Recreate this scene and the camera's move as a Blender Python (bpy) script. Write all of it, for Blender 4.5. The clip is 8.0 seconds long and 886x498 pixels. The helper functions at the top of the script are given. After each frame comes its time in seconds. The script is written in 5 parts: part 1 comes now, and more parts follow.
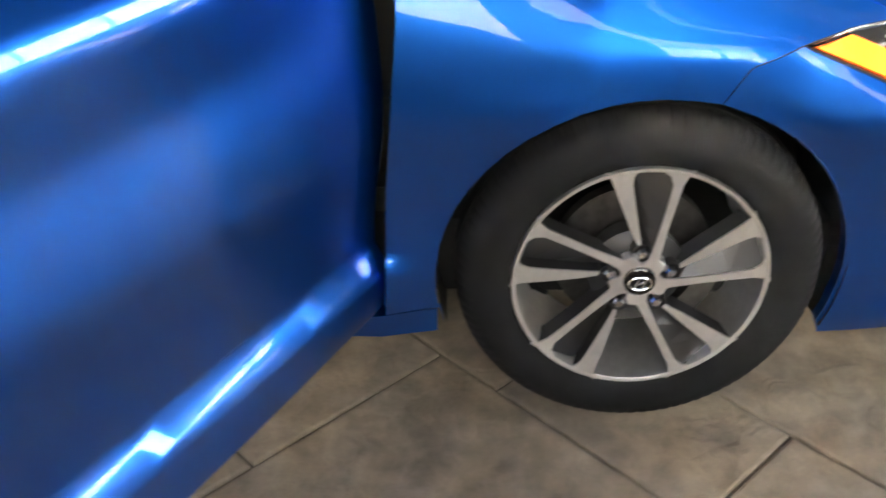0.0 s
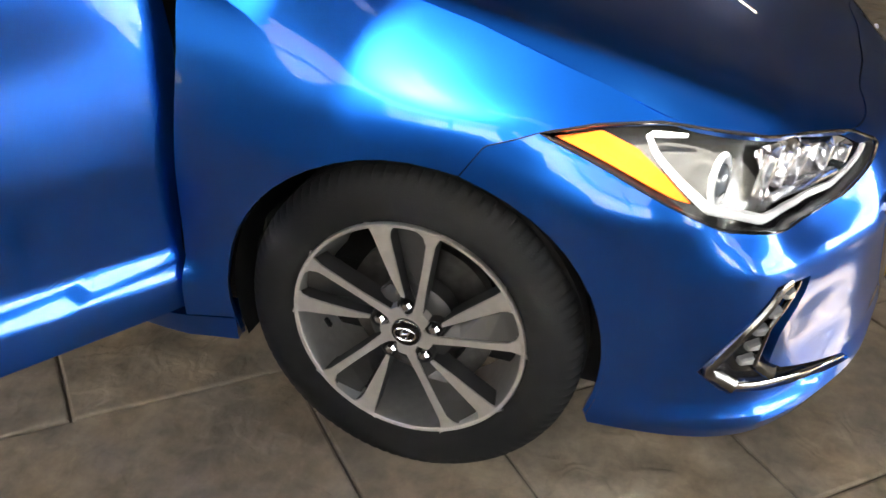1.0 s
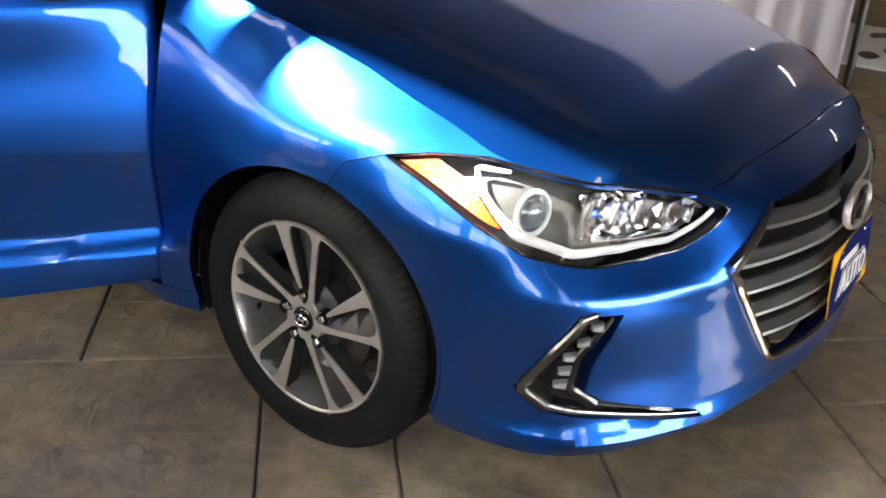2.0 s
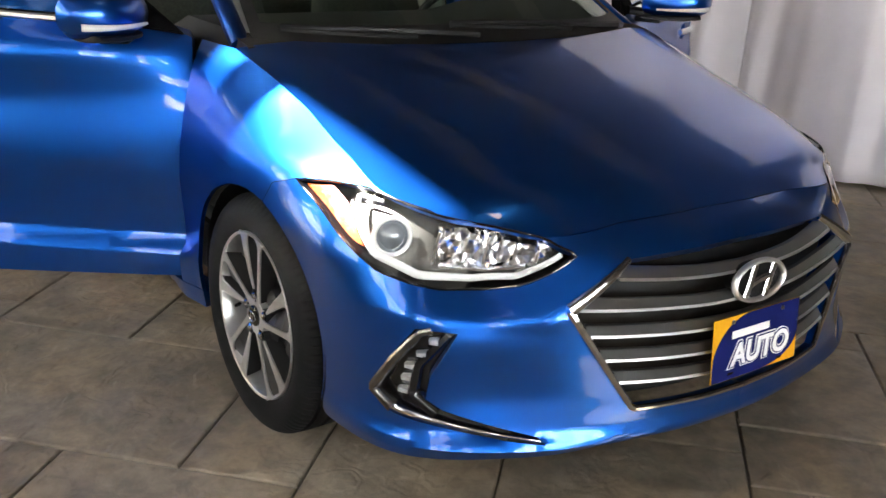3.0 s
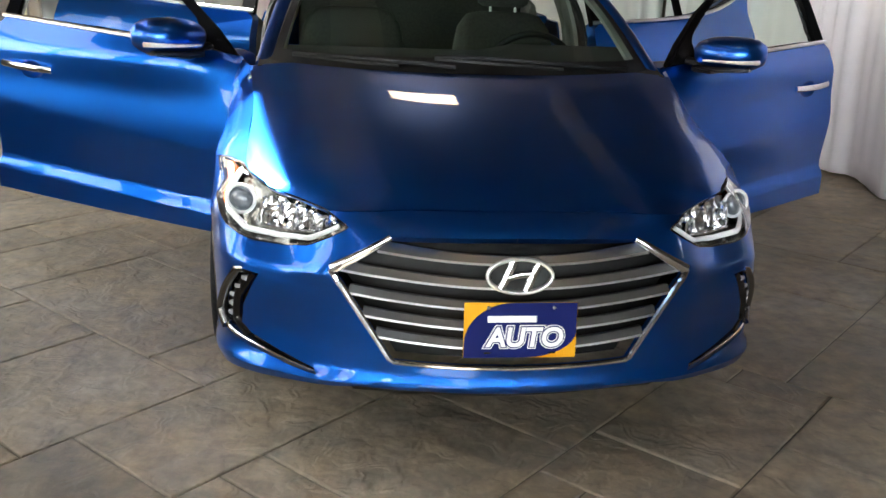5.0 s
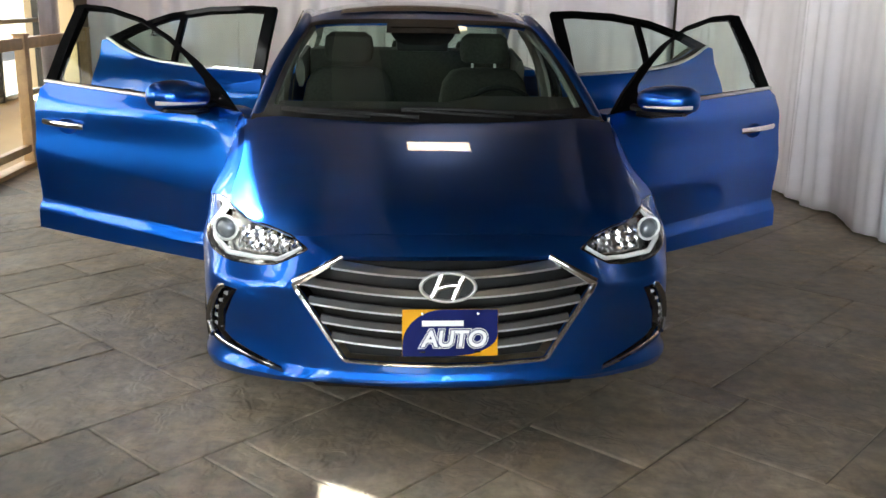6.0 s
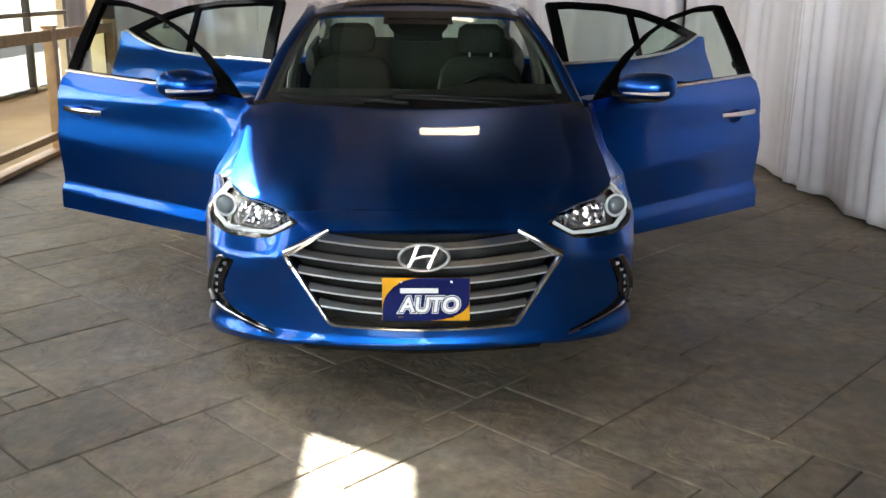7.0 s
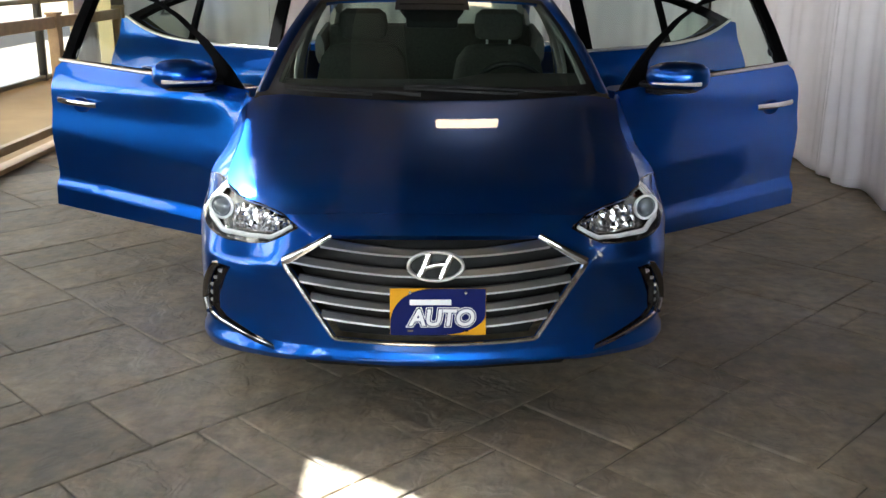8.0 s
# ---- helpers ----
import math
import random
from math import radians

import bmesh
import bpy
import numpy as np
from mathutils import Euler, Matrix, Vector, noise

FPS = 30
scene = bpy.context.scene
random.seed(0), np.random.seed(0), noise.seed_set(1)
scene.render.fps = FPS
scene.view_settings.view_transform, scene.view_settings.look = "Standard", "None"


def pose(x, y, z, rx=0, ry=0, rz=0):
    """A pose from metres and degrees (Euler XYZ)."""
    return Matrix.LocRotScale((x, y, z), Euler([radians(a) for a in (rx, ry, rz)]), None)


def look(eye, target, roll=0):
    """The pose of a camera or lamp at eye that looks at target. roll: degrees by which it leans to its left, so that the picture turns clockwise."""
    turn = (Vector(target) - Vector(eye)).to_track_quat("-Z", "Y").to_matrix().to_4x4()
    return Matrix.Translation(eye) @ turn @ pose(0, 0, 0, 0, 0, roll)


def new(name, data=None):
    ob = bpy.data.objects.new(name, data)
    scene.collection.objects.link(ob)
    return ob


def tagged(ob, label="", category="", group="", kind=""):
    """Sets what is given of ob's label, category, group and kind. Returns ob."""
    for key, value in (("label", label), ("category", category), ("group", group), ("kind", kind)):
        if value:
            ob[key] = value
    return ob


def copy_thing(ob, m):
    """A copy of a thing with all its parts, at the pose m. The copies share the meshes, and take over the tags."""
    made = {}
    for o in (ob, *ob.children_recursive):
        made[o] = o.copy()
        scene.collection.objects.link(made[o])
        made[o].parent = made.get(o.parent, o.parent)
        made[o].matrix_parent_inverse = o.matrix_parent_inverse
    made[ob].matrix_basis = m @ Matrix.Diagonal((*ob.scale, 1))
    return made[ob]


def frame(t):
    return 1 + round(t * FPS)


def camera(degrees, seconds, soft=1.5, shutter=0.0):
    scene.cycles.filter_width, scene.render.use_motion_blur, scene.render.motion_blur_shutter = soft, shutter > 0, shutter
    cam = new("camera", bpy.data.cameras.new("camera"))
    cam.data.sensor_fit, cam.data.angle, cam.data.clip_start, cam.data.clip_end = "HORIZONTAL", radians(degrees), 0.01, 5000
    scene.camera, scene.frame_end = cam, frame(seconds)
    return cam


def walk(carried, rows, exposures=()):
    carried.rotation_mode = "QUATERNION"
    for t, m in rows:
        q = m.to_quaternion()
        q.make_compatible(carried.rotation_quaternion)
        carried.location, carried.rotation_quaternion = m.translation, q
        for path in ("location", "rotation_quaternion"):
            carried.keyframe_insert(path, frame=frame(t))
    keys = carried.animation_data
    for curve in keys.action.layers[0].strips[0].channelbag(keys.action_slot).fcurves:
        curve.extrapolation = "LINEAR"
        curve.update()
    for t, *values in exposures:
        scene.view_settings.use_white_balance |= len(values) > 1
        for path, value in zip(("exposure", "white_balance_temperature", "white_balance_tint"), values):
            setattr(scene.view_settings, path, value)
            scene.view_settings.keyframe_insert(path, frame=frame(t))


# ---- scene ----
cam = camera(50.0, 8.0, soft=1.5, shutter=0.3)
# seconds, x, y, z, yaw, pitch, lean to the right
PATH = [
    (0.0, -2.195, 1.210, 1.231, -90.29, -32.39, -0.76),
    (0.5, -2.178, 0.801, 1.250, -84.38, -31.04, -3.70),
    (1.0, -2.155, 0.405, 1.317, -72.95, -30.78, -2.88),
    (1.5, -2.196, -0.012, 1.295, -62.99, -26.79, -2.73),
    (2.0, -2.115, -0.396, 1.328, -54.39, -25.21, -2.85),
    (2.2, -2.070, -0.575, 1.316, -50.58, -23.67, -2.93),
    (3.3, -1.592, -1.423, 1.346, -30.42, -19.55, -2.90),
    (3.5, -1.463, -1.566, 1.341, -26.92, -19.14, -2.73),
    (4.0, -1.162, -1.881, 1.351, -19.81, -18.82, -3.51),
    (4.2, -1.029, -1.960, 1.348, -17.08, -18.79, -3.80),
    (5.3, -0.411, -2.452, 1.407, -6.00, -16.92, -1.94),
    (5.5, -0.375, -2.567, 1.420, -5.58, -16.07, -1.63),
    (6.0, -0.229, -2.848, 1.444, -4.22, -14.73, -1.00),
    (6.5, -0.106, -3.017, 1.437, -3.04, -14.78, -0.50),
    (7.0, -0.062, -3.145, 1.466, -2.32, -15.39, -0.62),
    (7.5, -0.040, -3.105, 1.474, -1.23, -15.87, -0.44),
    (8.0, -0.037, -2.850, 1.456, -1.20, -16.24, -0.42),
]


def stand(x, y, z, yaw, pitch, lean):
    return pose(x, y, z, 0, 0, yaw) @ pose(0, 0, 0, 90 + pitch) @ pose(0, 0, 0, 0, 0, -lean)


walk(cam, [(t, stand(*p)) for t, *p in PATH], exposures=[(0.0, 3.98, 6650, 10), (1.0, 3.65, 6620, 10), (2.0, 3.45, 6600, 10), (4.2, 3.76, 6400, 7), (5.5, 3.72, 6200, 5), (6.4, 3.40, 6150, 5), (7.0, 3.38, 6100, 5), (8.0, 3.26, 6050, 5)])

# ---------------------------------------------------------------- light
SUN_TO = Vector((-1.0, 0.73, 1.47)).normalized()      # towards the sun: behind the car, over the porch roof
world = bpy.data.worlds.new("sky")
scene.world = world
world.use_nodes = True
wn = world.node_tree.nodes
sky = wn.new("ShaderNodeTexSky")
sky.sky_type, sky.sun_disc = "NISHITA", False
sky.sun_elevation = math.asin(SUN_TO.z)
sky.sun_rotation = math.atan2(SUN_TO.x, SUN_TO.y)
world.node_tree.links.new(sky.outputs[0], wn["Background"].inputs[0])
wn["Background"].inputs[1].default_value = 0.06
sun = new("sun", bpy.data.lights.new("sun", "SUN"))
sun.data.energy, sun.data.angle, sun.data.color = 5.0, radians(0.5), (1.0, 0.95, 0.86)
sun.matrix_world = look(SUN_TO * 20, (0, 0, 0))


def area(name, m, sx, sy, watts, colour):
    ob = new(name, bpy.data.lights.new(name, "AREA"))
    ob.data.shape, ob.data.size, ob.data.size_y = "RECTANGLE", sx, sy
    ob.data.energy, ob.data.color = watts, colour
    ob.matrix_world = m
    return ob


# daylight in the porch glazing and the shop window
area("porch_daylight", look((-5.05, 6.2, 2.1), (0, 4.6, 1.7)), 8.0, 1.4, 15, (1.0, 0.97, 0.93))
area("shop_daylight", look((-0.3, -6.95, 1.5), (-0.3, 0, 1.2)), 5.2, 2.0, 7.5, (0.95, 0.97, 1.0))
area("side_daylight", look((-3.32, -1.7, 1.6), (0, -1.7, 0.9)), 7.0, 1.3, 8, (1.0, 0.97, 0.92))

# ---------------------------------------------------------------- materials
def material(name, colour, rough=0.5, metal=0.0, coat=0.0, noise_scale=0.0, noise_amount=0.0, bump=0.0, bump_scale=200.0, coords="Object", coat_rough=0.03, spread=0.0, **inputs):
    m = bpy.data.materials.new(name)
    m.use_nodes = True
    nt = m.node_tree
    b = nt.nodes["Principled BSDF"]
    b.inputs["Base Color"].default_value = (*colour, 1)
    b.inputs["Roughness"].default_value = rough
    b.inputs["Metallic"].default_value = metal
    b.inputs["Coat Weight"].default_value = coat
    b.inputs["Coat Roughness"].default_value = coat_rough
    for k, v in inputs.items():
        b.inputs[k.replace("_", " ")].default_value = v
    tc = nt.nodes.new("ShaderNodeTexCoord")
    if noise_amount:
        n = nt.nodes.new("ShaderNodeTexNoise")
        n.inputs["Scale"].default_value, n.inputs["Detail"].default_value = noise_scale, 6
        nt.links.new(tc.outputs[coords], n.inputs["Vector"])
        ramp = nt.nodes.new("ShaderNodeMapRange")
        ramp.inputs[3].default_value, ramp.inputs[4].default_value = 1 - noise_amount, 1 + noise_amount
        ramp.inputs[1].default_value, ramp.inputs[2].default_value = 0.3, 0.7
        nt.links.new(n.outputs["Fac"], ramp.inputs[0])
        mix = nt.nodes.new("ShaderNodeVectorMath")
        mix.operation = "SCALE"
        mix.inputs[0].default_value = colour
        nt.links.new(ramp.outputs[0], mix.inputs["Scale"])
        nt.links.new(mix.outputs[0], b.inputs["Base Color"])
        if spread:
            r2 = nt.nodes.new("ShaderNodeMapRange")
            r2.inputs[3].default_value, r2.inputs[4].default_value = rough - spread, rough + spread
            nt.links.new(n.outputs["Fac"], r2.inputs[0])
            nt.links.new(r2.outputs[0], b.inputs["Roughness"])
    if bump:
        n2 = nt.nodes.new("ShaderNodeTexNoise")
        n2.inputs["Scale"].default_value, n2.inputs["Detail"].default_value = bump_scale, 4
        nt.links.new(tc.outputs[coords], n2.inputs["Vector"])
        bp = nt.nodes.new("ShaderNodeBump")
        bp.inputs["Strength"].default_value, bp.inputs["Distance"].default_value = bump, 0.004
        nt.links.new(n2.outputs["Fac"], bp.inputs["Height"])
        nt.links.new(bp.outputs[0], b.inputs["Normal"])
    return m


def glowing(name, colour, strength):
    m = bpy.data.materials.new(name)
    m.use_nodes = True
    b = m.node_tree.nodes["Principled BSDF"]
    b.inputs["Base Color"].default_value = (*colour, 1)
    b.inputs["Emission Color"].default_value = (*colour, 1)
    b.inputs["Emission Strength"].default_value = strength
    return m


PAINT = material("blue_paint", (0.0015, 0.088, 0.47), 0.28, 0.985, 1.0, coat_rough=0.010, noise_scale=1200, noise_amount=0.15)


def flakes_under_coat(m, share):
    """Lets a share of the metal flakes lie less flat under the clear coat, and some of them be pale."""
    nt = m.node_tree
    last = nt.nodes["Principled BSDF"]
    for colour, rough, part_of in (((0.002, 0.10, 0.50, 1), 0.62, share), ((0.60, 0.90, 1.0, 1), 0.30, 0.010)):
        f = nt.nodes.new("ShaderNodeBsdfPrincipled")
        for key, v in (("Base Color", colour), ("Metallic", 1.0), ("Roughness", rough), ("Coat Weight", 0.95), ("Coat Roughness", 0.012)):
            f.inputs[key].default_value = v
        mix = nt.nodes.new("ShaderNodeMixShader")
        mix.inputs[0].default_value = part_of
        nt.links.new(last.outputs[0], mix.inputs[1])
        nt.links.new(f.outputs[0], mix.inputs[2])
        last = mix
    nt.links.new(last.outputs[0], nt.nodes["Material Output"].inputs["Surface"])


flakes_under_coat(PAINT, 0.10)


def sheet_glass(name, tint, base):
    """A thin pane: tinted, with a mirror's gloss on top that grows at a slant from base upwards."""
    m = bpy.data.materials.new(name)
    m.use_nodes = True
    nt = m.node_tree
    nt.nodes.remove(nt.nodes["Principled BSDF"])
    clear, gloss, fres, mix = (nt.nodes.new("ShaderNode" + k) for k in ("BsdfTransparent", "BsdfGlossy", "LayerWeight", "MixShader"))
    clear.inputs[0].default_value = (*tint, 1)
    gloss.inputs["Roughness"].default_value = 0.01
    fres.inputs["Blend"].default_value = 0.5
    power = nt.nodes.new("ShaderNodeMath")
    power.operation = "POWER"
    power.inputs[1].default_value = 5.0
    nt.links.new(fres.outputs["Facing"], power.inputs[0])
    lift = nt.nodes.new("ShaderNodeMapRange")
    lift.inputs[3].default_value, lift.inputs[4].default_value = base, 1.0
    nt.links.new(power.outputs[0], lift.inputs[0])
    nt.links.new(lift.outputs[0], mix.inputs[0])
    nt.links.new(clear.outputs[0], mix.inputs[1])
    nt.links.new(gloss.outputs[0], mix.inputs[2])
    nt.links.new(mix.outputs[0], nt.nodes["Material Output"].inputs["Surface"])
    return m



BLACK = material("black_plastic", (0.007, 0.007, 0.0075), 0.5, Specular_IOR_Level=0.25, bump=0.15, bump_scale=900)
GLOSS_BLACK = material("gloss_black", (0.006, 0.006, 0.007), 0.12, coat=0.6)
RUBBER = material("rubber", (0.007, 0.007, 0.0075), 0.75, Specular_IOR_Level=0.2, noise_scale=30, noise_amount=0.25, bump=0.2, bump_scale=300)
CHROME = material("chrome", (0.80, 0.80, 0.82), 0.12, 1.0)
BRIGHT = material("bright_lip", (0.86, 0.86, 0.87), 0.38, 1.0)
SATIN = material("satin_chrome", (0.26, 0.255, 0.25), 0.22, 1.0)
ALLOY = material("machined_alloy", (0.78, 0.77, 0.76), 0.30, 0.9, noise_scale=60, noise_amount=0.06)
ALLOY_GREY = material("grey_painted_alloy", (0.10, 0.10, 0.103), 0.32, 0.85)
ALLOY_DARK = material("painted_alloy", (0.055, 0.055, 0.058), 0.36, 0.6)
STEEL = material("brake_steel", (0.12, 0.115, 0.11), 0.4, 0.9, noise_scale=40, noise_amount=0.3)
GLASS = sheet_glass("tinted_glass", (0.74, 0.86, 0.78), 0.05)
LENS = material("clear_lens", (0.97, 0.98, 1.0), 0.02, Transmission_Weight=1.0, IOR=1.05)
AMBER = material("amber_reflector", (0.40, 0.058, 0.003), 0.25, coat=0.4, bump=0.4, bump_scale=120)
WHITE_STRIP = material("white_light_guide", (0.55, 0.56, 0.57), 0.25)
CABIN = material("dark_cabin_cloth", (0.031, 0.034, 0.027), 0.85, noise_scale=80, noise_amount=0.3, bump=0.3, bump_scale=500)
DASH = material("dark_dashboard", (0.014, 0.014, 0.013), 0.8, bump=0.2, bump_scale=700)
CABIN_TRIM = material("grey_cabin_trim", (0.16, 0.16, 0.15), 0.7, bump=0.2, bump_scale=600)
DRAPE = material("white_drape", (0.86, 0.82, 0.88), 0.75, noise_scale=6, noise_amount=0.03, bump=0.12, bump_scale=400)
WOOD = material("oak_frame", (0.50, 0.33, 0.17), 0.45, noise_scale=12, noise_amount=0.15, bump=0.15, bump_scale=60)
CREAM = material("cream_plaster", (0.40, 0.29, 0.155), 0.8, noise_scale=3, noise_amount=0.08, bump=0.2)
BROWN_WALL = material("brown_wall", (0.17, 0.13, 0.10), 0.8, noise_scale=4, noise_amount=0.12, bump=0.2)
CEILING = material("dark_ceiling", (0.045, 0.045, 0.05), 0.9, noise_scale=20, noise_amount=0.08, bump=0.3)
DARK_WALL = material("dark_upper_wall", (0.055, 0.048, 0.045), 0.85, noise_scale=4, noise_amount=0.12, bump=0.2)
TUBE = glowing("tube_glow", (1.0, 0.92, 0.78), 1.2)
DARK_METAL = material("dark_mullion", (0.05, 0.05, 0.05), 0.4, 0.5)
LAMP = glowing("lamp_diffuser", (1.0, 0.72, 0.46), 0.95)
PLATE_BLUE = material("plate_blue", (0.006, 0.011, 0.095), 0.6, Specular_IOR_Level=0.08)
PLATE_GOLD = material("plate_gold", (0.66, 0.32, 0.012), 0.6, Specular_IOR_Level=0.1)
PLATE_WHITE = material("plate_white", (0.85, 0.85, 0.86), 0.6, Specular_IOR_Level=0.2)
# white of the light guide, also used as the gleam of small chrome parts
GUIDE_GLEAM = material("light_guide", (0.70, 0.71, 0.72), 0.2, coat=0.5)
SATIN_DARK = material("dark_satin_bar", (0.24, 0.24, 0.245), 0.38, 0.9)
PROJECTOR = material("lamp_glass", (0.16, 0.18, 0.21), 0.05, 0.3, 1.0)
FRAME_BLACK = material("matt_black_frame", (0.004, 0.004, 0.0045), 0.75, Specular_IOR_Level=0.02)
FACET = material("faceted_chrome", (0.82, 0.82, 0.83), 0.16, 1.0)
TRIM_LIGHT = material("light_door_trim", (0.20, 0.20, 0.19), 0.7, bump=0.2, bump_scale=500)
CLEAR = material("clear_glass", (0.96, 0.98, 0.97), 0.0, Transmission_Weight=1.0, IOR=1.03)
BEAM = material("beam_paint", (0.30, 0.25, 0.22), 0.7, noise_scale=5, noise_amount=0.1, bump=0.2)
PAVING = material("sandy_paving", (0.085, 0.062, 0.040), 0.8, noise_scale=2, noise_amount=0.15, bump=0.3)
LAMP_BOWL = material("lamp_bowl", (0.20, 0.20, 0.19), 0.26, 0.85)
PALE = material("pale_plaster", (0.62, 0.52, 0.36), 0.8, noise_scale=3, noise_amount=0.05, bump=0.2)
SMALL_LAMP = material("small_lamp_glass", (0.55, 0.56, 0.58), 0.15, 0.5, 0.5)

# ---------------------------------------------------------------- mesh tools
from mathutils.geometry import delaunay_2d_cdt


def part(name, bm, mat, parent=None, label="", smooth=True, sharp=38.0):
    """Links a bmesh as one mesh object under its thing or part."""
    if smooth:
        lim = radians(sharp)
        for f in bm.faces:
            f.smooth = True
        for e in bm.edges:
            if len(e.link_faces) == 2 and e.calc_face_angle(0) > lim:
                e.smooth = False
    me = bpy.data.meshes.new(name)
    bm.to_mesh(me)
    bm.free()
    me.materials.append(mat)
    ob = new(name, me)
    if parent:
        ob.parent = parent
    if label:
        ob["label"] = label
    return ob


def empty(name, m=None):
    ob = new(name)
    ob.empty_display_size = 0.1
    if m is not None:
        ob.matrix_world = m
    return ob


def box(cx, cy, cz, sx, sy, sz, bevel=0.0, bm=None, m=None):
    """A bevelled box of full sizes sx, sy, sz round its centre."""
    own = bmesh.new()
    bmesh.ops.create_cube(own, size=1)
    for v in own.verts:
        v.co = Vector((v.co.x * sx, v.co.y * sy, v.co.z * sz))
    if bevel:
        bmesh.ops.bevel(own, geom=own.edges[:], offset=bevel, segments=2, affect="EDGES", profile=0.6)
    for v in own.verts:
        v.co += Vector((cx, cy, cz))
    if m is not None:
        own.transform(m)
    if bm is None:
        return own
    tmp = bpy.data.meshes.new("tmp")
    own.to_mesh(tmp)
    own.free()
    bm.from_mesh(tmp)
    bpy.data.meshes.remove(tmp)
    return bm


def rings(loops, closed=True, caps=True, bm=None):
    """Skins a run of loops of equally many points."""
    bm = bm or bmesh.new()
    rows = [[bm.verts.new(p) for p in lp] for lp in loops]
    n = len(rows[0])
    for a, b in zip(rows, rows[1:]):
        for i in range(n if closed else n - 1):
            j = (i + 1) % n
            bm.faces.new((a[i], a[j], b[j], b[i]))
    if caps and closed:
        bm.faces.new(rows[0])
        bm.faces.new(rows[-1][::-1])
    bmesh.ops.recalc_face_normals(bm, faces=bm.faces[:])
    return bm


def spline(pts, n, closed=False):
    """n points on a Catmull-Rom curve through pts."""
    pts = [Vector(p) for p in pts]
    k = len(pts)
    out = []
    spans = k if closed else k - 1
    for i in range(n):
        f = i * spans / (n if closed else n - 1)
        s = min(int(f), spans - 1)
        t = f - s
        if closed:
            p0, p1, p2, p3 = (pts[(s + d) % k] for d in (-1, 0, 1, 2))
        else:
            p1, p2 = pts[s], pts[s + 1]
            p0 = pts[s - 1] if s else p1 * 2 - p2
            p3 = pts[s + 2] if s + 2 < k else p2 * 2 - p1
        out.append(0.5 * (2 * p1 + (p2 - p0) * t + (2 * p0 - 5 * p1 + 4 * p2 - p3) * t * t + (3 * p1 - p0 - 3 * p2 + p3) * t ** 3))
    return out


def sweep(path, w, h=None, sides=8, closed=False, up=(0, 0, 1), bm=None, taper=None):
    """A tube of elliptic section along path: w across, h along up."""
    h = h or w
    path = [Vector(p) for p in path]
    n = len(path)
    loops = []
    for i, p in enumerate(path):
        a = path[(i - 1) % n] if closed or i else p
        b = path[(i + 1) % n] if closed or i < n - 1 else p
        d = (b - a).normalized()
        s = d.cross(Vector(up))
        s = s.normalized() if s.length > 1e-6 else Vector((1, 0, 0))
        u = s.cross(d).normalized()
        k = taper(i / (n - 1)) if taper else 1.0
        loops.append([p + s * (math.cos(q) * w * k) + u * (math.sin(q) * h * k) for q in (2 * math.pi * (j + 0.5) / sides for j in range(sides))])
    if closed:
        loops.append(loops[0])
        return rings(loops, caps=False, bm=bm)
    return rings(loops, bm=bm)


def revolve(profile, n=48, axis="x", centre=(0, 0, 0), bm=None):
    """Turns (radius, along) pairs round an axis."""
    bm = bm or bmesh.new()
    c = Vector(centre)
    rows = []
    for r, a in profile:
        row = []
        for i in range(n):
            q = 2 * math.pi * i / n
            v = {"x": (a, r * math.cos(q), r * math.sin(q)), "y": (r * math.cos(q), a, r * math.sin(q)), "z": (r * math.cos(q), r * math.sin(q), a)}[axis]
            row.append(bm.verts.new(c + Vector(v)))
        rows.append(row)
    for p, q in zip(rows, rows[1:]):
        for i in range(n):
            j = (i + 1) % n
            bm.faces.new((p[i], p[j], q[j], q[i]))
    bmesh.ops.recalc_face_normals(bm, faces=bm.faces[:])
    return bm


def inside(p, poly):
    x, y = p
    c = False
    j = len(poly) - 1
    for i in range(len(poly)):
        (xi, yi), (xj, yj) = poly[i], poly[j]
        if (yi > y) != (yj > y) and x < (xj - xi) * (y - yi) / (yj - yi) + xi:
            c = not c
        j = i
    return c


def denser(poly, step):
    out = []
    for a, b in zip(poly, poly[1:] + poly[:1]):
        n = max(1, math.ceil(math.dist(a, b) / step))
        out += [(a[0] + (b[0] - a[0]) * i / n, a[1] + (b[1] - a[1]) * i / n) for i in range(n)]
    return out


